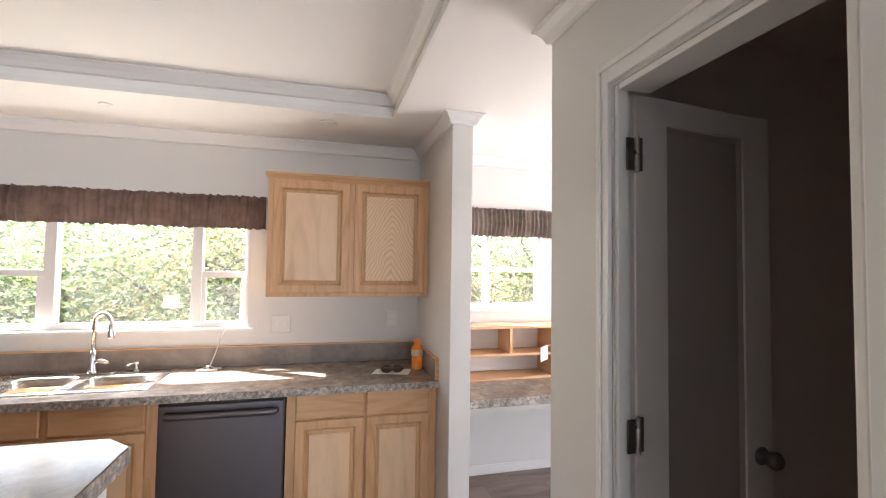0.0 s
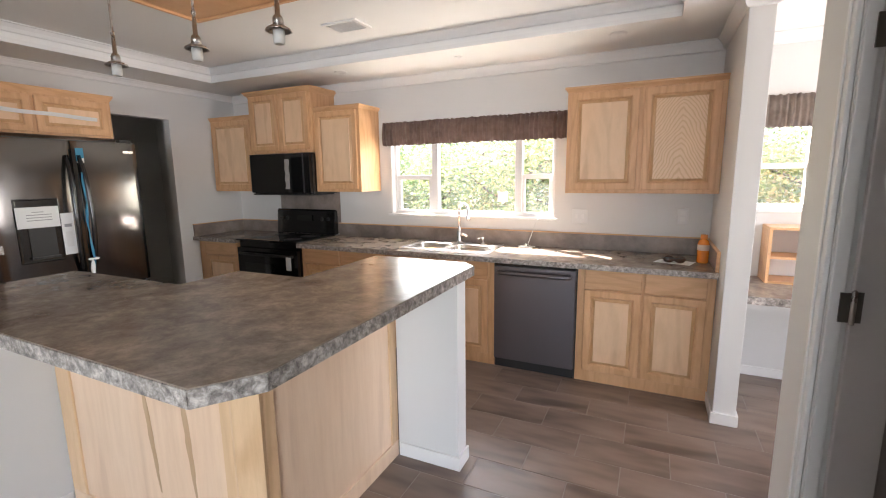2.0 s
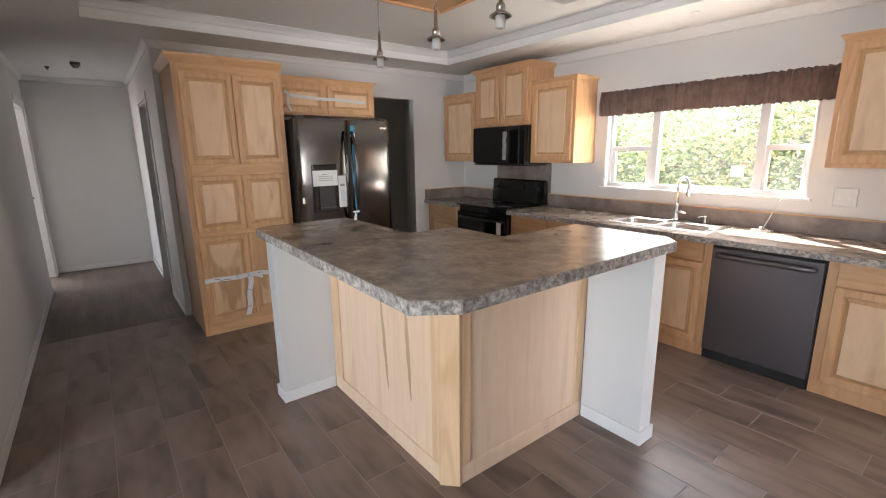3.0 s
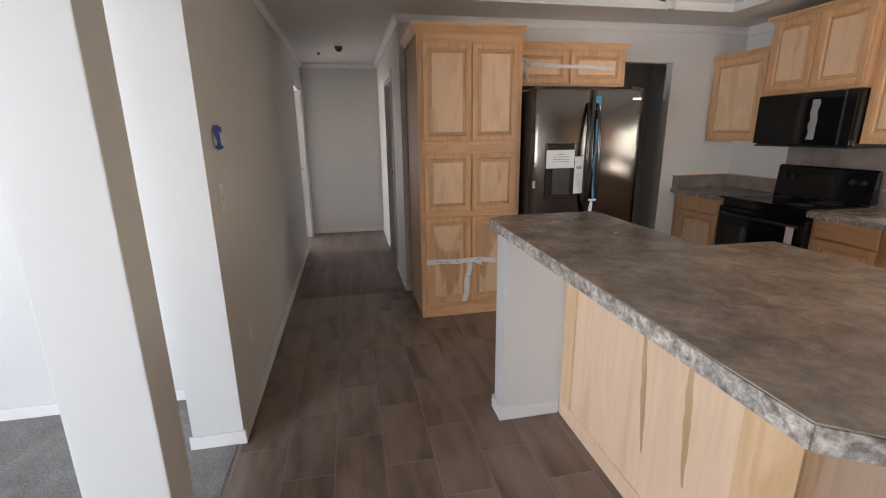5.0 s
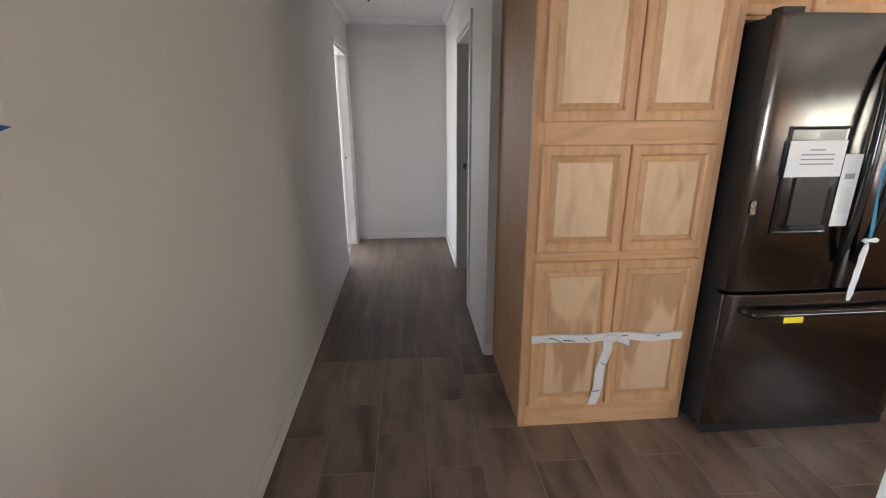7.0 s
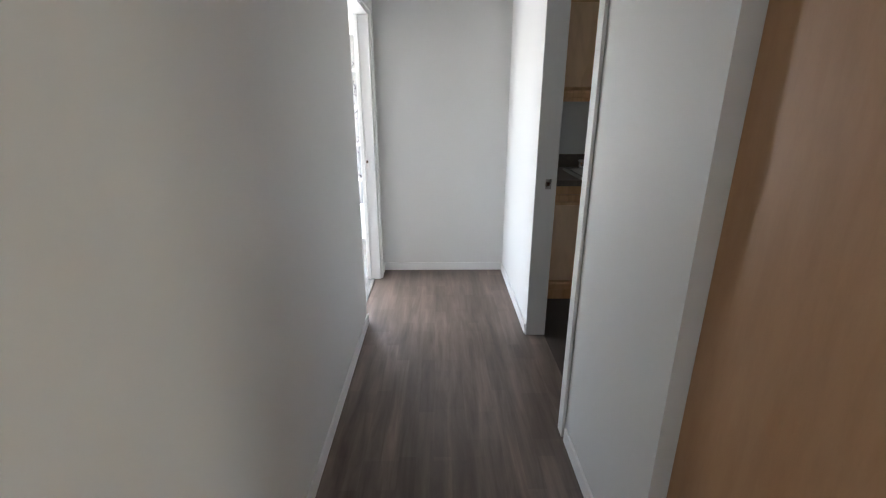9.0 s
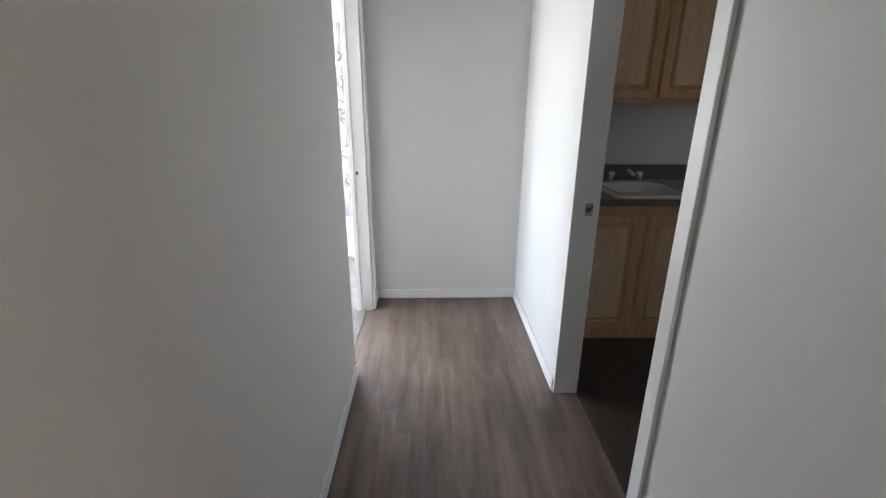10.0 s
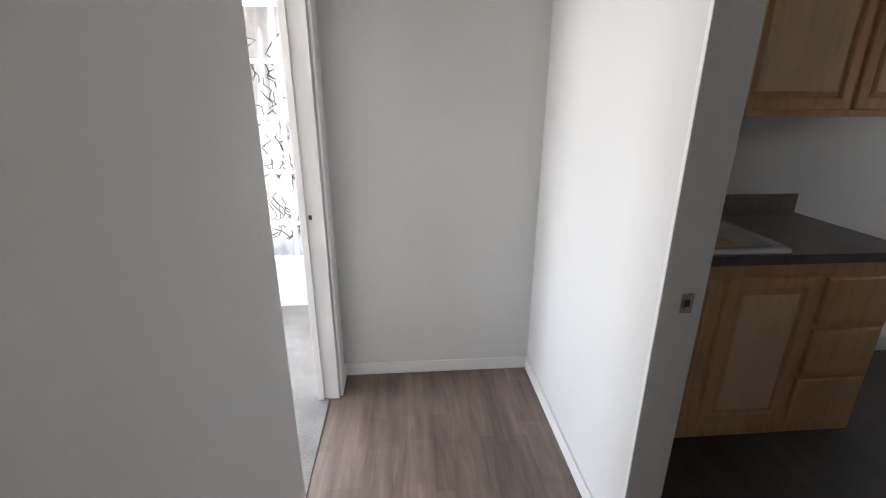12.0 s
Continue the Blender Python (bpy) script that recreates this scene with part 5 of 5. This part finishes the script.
def bowed_front(name, a, b, z0, z1, sag):
    """A steel front, slightly bowed outwards across its width, with rounded edges."""
    row = [(RX - 0.069, a), (RX - 0.012 - sag, a)]
    for i in range(25):
        u = -1 + i / 12
        row.append((RX - sag * u * u - 0.010 * abs(u) ** 14, (a + b) / 2 + (b - a) / 2 * (u * 0.995)))
    row += [(RX - 0.012 - sag, b), (RX - 0.069, b)]
    mx = RX - 0.035

    def ring(z, k):
        return [(mx + (x - mx) * (1 - k), (a + b) / 2 + (y - (a + b) / 2) * (1 - k * 0.1), z) for x, y in row]
    ob = part(name, loft([ring(z0, 0.2), ring(z0 + 0.003, 0.06), ring(z0 + 0.010, 0.0), ring(z1 - 0.010, 0.0), ring(z1 - 0.003, 0.06), ring(z1, 0.2)]), DARK_STEEL, fr, smooth=True)
    ob.data.set_sharp_from_angle(angle=radians(28))
    ob.data.materials.append(BLACK_DULL)
    for p in ob.data.polygons:
        if abs(p.normal.y) > 0.9:
            p.material_index = 1


for a, b in ((ry0, mid - 0.003), (mid + 0.003, ry1)):
    bowed_front("fridge_door", a, b, 0.68, RZ, 0.005)
bowed_front("freezer_drawer", ry0, ry1, 0.05, 0.668, 0.012)
part("toe_grille", boxes((RX - 0.06, RX - 0.02, ry0 + 0.01, ry1 - 0.01, 0.004, 0.048)), BLACK_DULL, fr)
for y, s2 in ((mid - 0.035, -1), (mid + 0.035, 1)):
    pts = [(RX - 0.002, y, 0.80)] + [(RX + 0.05 * math.sin(math.pi * i / 12) ** 0.5, y + s2 * 0.012 * math.sin(math.pi * i / 12), 0.82 + 0.75 * i / 12) for i in range(1, 12)] + [(RX - 0.002, y, 1.59)]
    part("door_handle", tube(pts, 0.014, 10), BLACK, fr, "curved black handle", smooth=True)
part("drawer_handle", tube([(RX - 0.002, ry0 + 0.08, 0.60)] + [(RX + 0.05, ry0 + 0.10 + 0.68 * i / 8, 0.60) for i in range(9)] + [(RX - 0.002, ry1 - 0.08, 0.60)], 0.013, 10), BLACK, fr, smooth=True)
rf = west(0, RX)
part("dispenser", rf.nested(0.80, 1.03, 0.92, 1.32, ((0, 0.0005), (0, 0.004), (0.006, 0.005), (0.012, 0.003))), BLACK, fr)
part("dispenser_recess", rf.slab(0.855, 0.99, 0.945, 1.17, 0.0052, 0.012), BLACK_DULL, fr)
part("dispenser_tray", rf.slab(0.85, 0.995, 0.945, 0.958, 0.0125, 0.03), BLACK_DULL, fr)
part("badge", rf.slab(1.46, 1.53, 1.615, 1.632, 0.0005, 0.003), STEEL, fr)
part("door_plug", rf.slab(0.705, 0.725, 1.0, 1.05, 0.0005, 0.004), STEEL, fr)
for a in (ry0 + 0.02, ry1 - 0.10):
    part("hinge_cover", boxes((RX - 0.068, RX - 0.02, a, a + 0.08, RZ + 0.0005, RZ + 0.02)), BLACK_DULL, fr)
nt_ = thing("notice_paper", (RX + 0.01, 0.93, 1.15), "white printed notice taped to the fridge door", "paper")
part("sheet", rf.slab(0.80, 1.02, 1.14, 1.27, 0.0125, 0.0145), PAPER, nt_)
for i in range(4):
    part("print_bar", rf.slab(0.85 if i else 0.88, 0.98 if i else 0.94, 1.235 - 0.017 * i, 1.240 - 0.017 * i, 0.0147, 0.0152), GREY_INK, nt_)
nt2 = thing("notice_paper", (RX + 0.01, 1.05, 0.95), "narrow printed label hanging by the fridge handle", "paper")
part("sheet", rf.slab(1.025, 1.095, 0.95, 1.22, 0.0125, 0.0145), PAPER, nt2)
part("print_bar", rf.slab(1.04, 1.08, 1.13, 1.15, 0.0147, 0.0152), GREY_INK, nt2)
part("print_bar", rf.slab(1.04, 1.08, 1.0, 1.10, 0.0147, 0.0150), CORD, nt2)
bf = thing("protective_film", (RX + 0.04, 1.16, 0.85), "blue protective film and tie on the fridge handles", "film")
part("film", loft([[(RX + 0.045 + 0.01 * math.sin(i), 1.158 + 0.005 * math.sin(i * 2.0), 0.83 + 0.065 * i), (RX + 0.047 + 0.01 * math.sin(i), 1.168 + 0.005 * math.sin(i * 1.3), 0.83 + 0.065 * i), (RX + 0.050 + 0.01 * math.sin(i), 1.165, 0.83 + 0.065 * i)] for i in range(11)]), BLUE_FILM, bf)
part("tag", rf.slab(1.165, 1.21, 1.555, 1.64, 0.001, 0.004), BLUE_FILM, bf)
part("tie", loft([[(RX + 0.06, 1.150 - 0.002 * i - w, 0.90 - 0.03 * i), (RX + 0.062 + 0.004 * (i % 2), 1.150 - 0.002 * i + w, 0.90 - 0.03 * i), (RX + 0.068, 1.150 - 0.002 * i, 0.90 - 0.03 * i)]
                  for i, w in enumerate((0.004, 0.011, 0.014, 0.010, 0.014, 0.011, 0.013, 0.010, 0.006))]), PAPER, bf)
part("tie_knot", lathe(((0.003, -0.034), (0.009, -0.022), (0.006, 0.0), (0.010, 0.020), (0.003, 0.034)), (RX + 0.066, 1.155, 0.905), 8, "y"), PAPER, bf)
part("tag_label", rf.slab(1.168, 1.208, 1.545, 1.575, 0.0045, 0.006), PAPER, bf)
part("yellow_label", rf.slab(0.88, 0.96, 0.575, 0.60, 0.066, 0.069), YELLOW, bf)

OX = -3.20
of = thing("wall_cabinet", (-3.36, 1.17, 1.75), "light oak cabinet above the fridge with two doors tied shut", "cabinet")
part("body", boxes((WX + 0.002, OX, 0.66, 1.665, 1.75, 2.05)), OAK, of)
f = west(0, OX)
cabinet_door(f, 0.69, 1.15, 1.765, 2.015, of, 0.05)
cabinet_door(f, 1.175, 1.64, 1.765, 2.015, of, 0.05)
part("top_moulding", loft([[(WX + 0.003, 0.662, z), (OX + o, 0.662, z), (OX + o, 1.665 + o, z), (WX + 0.003, 1.665 + o, z)] for o, z in ((0.002, 2.03), (0.006, 2.04), (0.02, 2.065), (0.02, 2.075))]), OAK_H, of)
ts = thing("tie_strip", (OX + 0.03, 1.2, 1.86), "white printed plastic strip tied across the cabinet above the fridge", "strip")
xx = OX + 0.022
part("band", strip([(0.80 + 0.075 * i, 1.905 - 0.002 * i + 0.003 * math.sin(i * 1.2)) for i in range(11)], 0.013, "y"), PAPER, ts)
part("tail", tube([(xx + 0.01, 0.82, 1.90), (xx + 0.03, 0.77, 1.94), (xx + 0.03, 0.73, 1.90), (xx + 0.04, 0.72, 1.82), (xx + 0.05, 0.75, 1.765)], 0.012, 6), PAPER, ts)
part("tail", tube([(xx + 0.01, 0.83, 1.90), (xx + 0.03, 0.80, 1.93), (xx + 0.04, 0.78, 1.84), (xx + 0.06, 0.80, 1.77)], 0.011, 6), PAPER, ts)

# blue masking tape round a thermostat on the hall wall
tb = thing("masking_tape", (-1.865, HS1 + 0.01, 1.35), "torn blue masking tape over a small box on a wall", "masking tape")
part("control_box", sf.slab(-1.918, -1.80, 1.36, 1.44, 0.0008, 0.009), PLASTIC, tb, bevel=0.002)
torn = ((0.03, 0.97), (0.42, 1.0), (0.92, 0.9), (0.92, 0.67), (0.6, 0.78), (0.71, 0.15), (1.0, 0.10), (0.76, 0.02), (0.36, 0.0),
        (0.12, 0.08), (0.09, 0.18), (0.24, 0.2), (0.28, 0.34), (0.15, 0.5), (0.03, 0.62), (0.0, 0.86))
part("tape", loft([[(-1.787 - 0.135 * u, HS1 + d, 1.345 + 0.105 * v) for u, v in torn] for d in (0.0095, 0.0115)]), TAPE_BLUE, tb)

# ---------------------------------------------------------------- desk nook
dk = thing("built_in_desk", (1.9, 2.8, 0.68), "stone-look laminate desk top fixed between the walls", "desk")
part("slab", boxes((1.2165, 3.498, 2.50, NY - 0.002, 0.682, 0.72)), COUNTER, dk)
part("front_edge", boxes((1.2165, 3.498, 2.496, 2.4995, 0.672, 0.719)), COUNTER_EDGE, dk)
part("apron", boxes((1.2165, 3.498, 2.54, 2.56, 0.63, 0.681)), WALL, dk)
hu = thing("desk_shelf", (1.9, 3.0, 0.72), "low light oak cubby shelf on the desk with open bays", "shelf")
hy0, hy1, hz = 2.90, NY - 0.004, 1.085
part("top_board", boxes((1.40, 3.2, hy0 - 0.01, hy1, hz - 0.018, hz)), OAK_H, hu, bevel=0.002)
part("bottom_board", boxes((1.419, 2.019, hy0, hy1, 0.7205, 0.735)), OAK_H, hu)
for x0, x1 in ((1.419, 2.019), (2.041, 2.60)):
    part("middle_board", boxes((x0, x1, hy0, hy1, 0.88, 0.896)), OAK_H, hu)
for x, z0 in ((1.41, 0.721), (1.715, 0.897), (2.03, 0.721), (2.61, 0.721), (3.19, 0.721)):
    part("upright", boxes((x - 0.009, x + 0.009, hy0 - 0.004, hy1, z0, hz - 0.0185)), OAK, hu)
part("back_panel", boxes((1.42, 3.18, hy1 - 0.004, hy1 - 0.001, 0.74, hz - 0.019)), TRIM, hu)
tg2 = thing("paper_tag", (1.97, 2.89, 0.86), "white paper tag hanging from the desk shelf", "tag")
tag_f = Face((1.96, 2.893, 0.84), (0.93, 0, 0.36), (0, -1, 0))
part("sheet", tag_f.slab(-0.03, 0.03, 0.0, 0.10, 0.0, 0.002), PAPER, tg2)
part("string", tube([(1.985, 2.892, 0.94), (2.01, 2.889, 0.95), (2.025, 2.889, 0.93)], 0.004, 6), LABEL_PALE, tg2)

# ---------------------------------------------------------------- bathroom seen by its doorway
VX, vy0, vy1, VT = -5.62, -0.04, 1.22, 0.875
va = thing("vanity_cabinet", (-5.9, 0.6, 0), "oak bathroom vanity with doors and a bank of drawers", "cabinet")
part("body", boxes((HX + 0.002, VX, vy0 + 0.005, vy1 - 0.02, 0.0, VT - 0.04)), OAK, va)
f = west(0, VX)
cabinet_door(f, 0.02, 0.42, 0.08, VT - 0.10, va)
cabinet_door(f, 0.45, 0.835, 0.08, VT - 0.10, va)
for z0, z1 in ((0.56, 0.765), (0.32, 0.53), (0.08, 0.29)):
    drawer_front(f, 0.872, 1.18, z0, z1, va, OAK)
vc = thing("countertop", (-5.9, 0.6, VT - 0.04), "dark stone-look bathroom counter with a backsplash", "countertop")
part("slab", framed_slab(HX + 0.002, -5.59, vy0, vy1, (-6.08, -5.65, 0.27, 0.69), VT - 0.039, VT), BATH_COUNTER, vc)
part("backsplash", boxes((HX + 0.003, HX + 0.02, vy0, vy1 - 0.01, VT + 0.0005, VT + 0.10)), BATH_COUNTER, vc, bevel=0.003)
bs = thing("basin", (-5.86, 0.48, VT - 0.12), "white drop-in bathroom basin", "basin")
rings = [superellipse(-5.85, 0.48, 0.245, 0.225, VT + 0.001, e=12), superellipse(-5.85, 0.48, 0.24, 0.22, VT + 0.014, e=12), superellipse(-5.835, 0.48, 0.175, 0.185, VT + 0.013, e=7),
         superellipse(-5.835, 0.48, 0.165, 0.175, VT + 0.0, e=5), superellipse(-5.835, 0.48, 0.14, 0.15, VT - 0.08, e=4), superellipse(-5.835, 0.48, 0.05, 0.05, VT - 0.11, e=2)]
part("bowl", loft(rings, cap0=False), PORCELAIN, bs, smooth=True)
bf2 = thing("basin_faucet", (-6.05, 0.48, VT + 0.014), "chrome two-handle bathroom faucet", "faucet")
part("base", prism([(p[0], p[1]) for p in superellipse(-6.05, 0.48, 0.028, 0.11, 0, 20, 3)], VT + 0.0145, VT + 0.03), CHROME, bf2, bevel=0.003)
part("spout", tube([(-6.05, 0.48, VT + 0.03), (-6.045, 0.48, VT + 0.07), (-6.0, 0.48, VT + 0.09), (-5.93, 0.48, VT + 0.075)], [0.018, 0.016, 0.013, 0.011], 12), CHROME, bf2, smooth=True)
for y in (0.39, 0.57):
    part("handle", lathe(((0.018, VT + 0.0305), (0.016, VT + 0.045), (0.022, VT + 0.055), (0.022, VT + 0.075), (0.008, VT + 0.08)), (-6.05, y, 0), 12), CHROME, bf2, smooth=True)
vu = thing("wall_cabinet", (-6.06, 0.75, 1.37), "oak bathroom wall cabinet with raised-panel doors", "cabinet")
part("body", boxes((HX + 0.002, -5.92, 0.0, 1.48, 1.37, 2.1)), OAK, vu)
f = west(0, -5.92)
for a in (0.02, 0.545, 1.07):
    cabinet_door(f, a, a + (0.50 if a < 1 else 0.39), 1.395, 2.06, vu)

# ---------------------------------------------------------------- bedroom seen by its doorway: a patterned curtain beside the window
cu = thing("curtain", (-7.17, -1.68, 0.34), "pale grey curtain printed with thin dark branches", "curtain")
n = 24
bm = bmesh.new()
rows = [[bm.verts.new((-7.17 + 0.012 * math.sin(i * 1.3), -1.43 - (0.40 + 0.05 * math.sin(k * 0.55)) * i / n, 0.36 + 0.2 * k)) for i in range(n + 1)] for k in range(9)]
for a, b in zip(rows, rows[1:]):
    for i in range(n):
        bm.faces.new((a[i], a[i + 1], b[i + 1], b[i]))
bmesh.ops.solidify(bm, geom=bm.faces[:], thickness=0.003)
part("cloth", bm, CURTAIN, cu, smooth=True)
rnd = random.Random(9)
for i in range(70):
    y, z = rnd.uniform(-1.80, -1.46), rnd.uniform(0.4, 1.8)
    pts = [(-7.152, y, z)]
    for k in range(4):
        y = min(-1.44, max(-1.82, y + rnd.uniform(-0.05, 0.05)))
        z += rnd.uniform(0.01, 0.05)
        pts.append((-7.152, y, z))
    part("branch_print", tube(pts, 0.0035, 4), INK, cu)

# ---------------------------------------------------------------- outdoors
def tree(name, x, y, h, spread, leaves, seed, mat, label):
    rnd = random.Random(seed)
    t = thing(name, (x, y, -0.6), label, "tree", "trees behind the house")
    tr = [(x + 0.05 * math.sin(k), y + 0.05 * math.cos(2 * k), -0.65 + h * 0.8 * k / 6) for k in range(7)]
    bm = tube(tr, [0.09 * (1 - 0.12 * k) for k in range(7)], 8)
    tips = []
    for k in range(11):
        z0 = -0.4 + h * (0.1 + 0.65 * k / 11)
        a = rnd.uniform(0, 6.28)
        p = Vector((x, y, z0))
        q = p + Vector((math.cos(a) * spread * 0.6, math.sin(a) * spread * 0.6, h * 0.16))
        r = q + Vector((math.cos(a + 0.4) * spread * 0.35, math.sin(a + 0.4) * spread * 0.35, h * 0.08))
        tube([p, q, r], [0.035, 0.02, 0.006], 6, bm=bm)
        tips += [q, r, (p + q) / 2]
    part("trunk", bm, BARK, t)
    clumps = [c + Vector((rnd.gauss(0, 0.22), rnd.gauss(0, 0.22), rnd.gauss(0, 0.22))) * spread for c in tips for _ in range(3)]
    verts, faces = [], []
    at = Vector((x, y, -0.6))
    for i in range(leaves):
        c = rnd.choice(clumps)
        p = c + Vector((rnd.gauss(0, 1), rnd.gauss(0, 1), rnd.gauss(0, 0.8))) * 0.17 * spread
        if p.z < -0.55:
            continue
        d = Vector((rnd.gauss(0, 1), rnd.gauss(0, 1), rnd.gauss(0, 0.6))).normalized()
        e = d.cross(Vector((rnd.gauss(0, 1), rnd.gauss(0, 1), rnd.gauss(0, 1)))).normalized()
        L = rnd.uniform(0.022, 0.05)
        k = len(verts)
        verts += [(v - at) * U for v in (p - d * L, p + e * L * 0.45, p + d * L, p - e * L * 0.45)]
        faces.append((k, k + 1, k + 2, k + 3))
    me = bpy.data.meshes.new("crown")
    me.from_pydata(verts, [], faces)
    me.materials.append(mat)
    ob = new("crown", me)
    ob.parent = t
    ORIGIN[ob.name] = at


row = [(-3.8, 7.2, 2.6, 1.4), (-2.5, 6.5, 2.3, 1.3), (-1.25, 6.9, 2.5, 1.3), (0.1, 6.4, 2.1, 1.25), (1.4, 6.9, 2.4, 1.3), (2.6, 6.5, 2.2, 1.3), (4.0, 7.1, 2.6, 1.4),
       (-5.3, 7.8, 2.9, 1.5), (-3.2, 10.2, 4.2, 1.8), (-0.2, 11.0, 3.6, 1.8), (3.4, 10.4, 4.0, 1.8), (-6.6, 10.6, 4.4, 1.9)]
for i, (x, y, h, sp_) in enumerate(row):
    tree("shrub_tree" if i < 8 else "tree", x, y, h + 0.1 if i < 8 else h - 0.9, sp_, 15000, 20 + i, LEAF_B if i in (2, 4, 5) else LEAF_A,
         "yellowing leafy shrub behind the house" if i in (2, 4, 5) else "leafy green tree behind the house")

# ---------------------------------------------------------------- tiles of the kitchen floor, last
TW, TL = 0.217, 0.4425
fl = structure("floor", boxes((WX, 3.6, HS1 - 0.03, NY, -0.05, -0.0012)), GROUT, "brown wood-look tile floor in half-offset rows", "floor")
cache = {}


def tile_mesh(w, d):
    key = (round(w, 4), round(d, 4))
    if key not in cache:
        e = 0.0015
        bm = loft([[(-w / 2, -d / 2, -0.004), (w / 2, -d / 2, -0.004), (w / 2, d / 2, -0.004), (-w / 2, d / 2, -0.004)],
                   [(-w / 2, -d / 2, -0.0008), (w / 2, -d / 2, -0.0008), (w / 2, d / 2, -0.0008), (-w / 2, d / 2, -0.0008)],
                   [(-w / 2 + e, -d / 2 + e, 0.0), (w / 2 - e, -d / 2 + e, 0.0), (w / 2 - e, d / 2 - e, 0.0), (-w / 2 + e, d / 2 - e, 0.0)]], cap0=False)
        for v in bm.verts:
            v.co *= U
        me = bpy.data.meshes.new("tile")
        bm.to_mesh(me)
        bm.free()
        me.materials.append(TILE)
        cache[key] = me
    return cache[key]


gap = 0.004
for r in range(-2, 20):
    y0, y1 = max(-0.955 + TW * r, HS1 - 0.03), min(-0.955 + TW * (r + 1), NY)
    if y1 - y0 < 0.02:
        continue
    off = -1.34 + (0.0 if r % 2 == 0 else TL / 2)
    for c in range(-6, 9):
        x0, x1 = max(off + TL * c, WX - gap / 2), min(off + TL * (c + 1), 2.4)
        if x1 - x0 < 0.02:
            continue
        ob = new("tile", tile_mesh(x1 - x0 - gap, y1 - y0 - gap))
        ob.parent = fl
        ob.location = Vector(((x0 + x1) / 2, (y0 + y1) / 2, 0)) * U
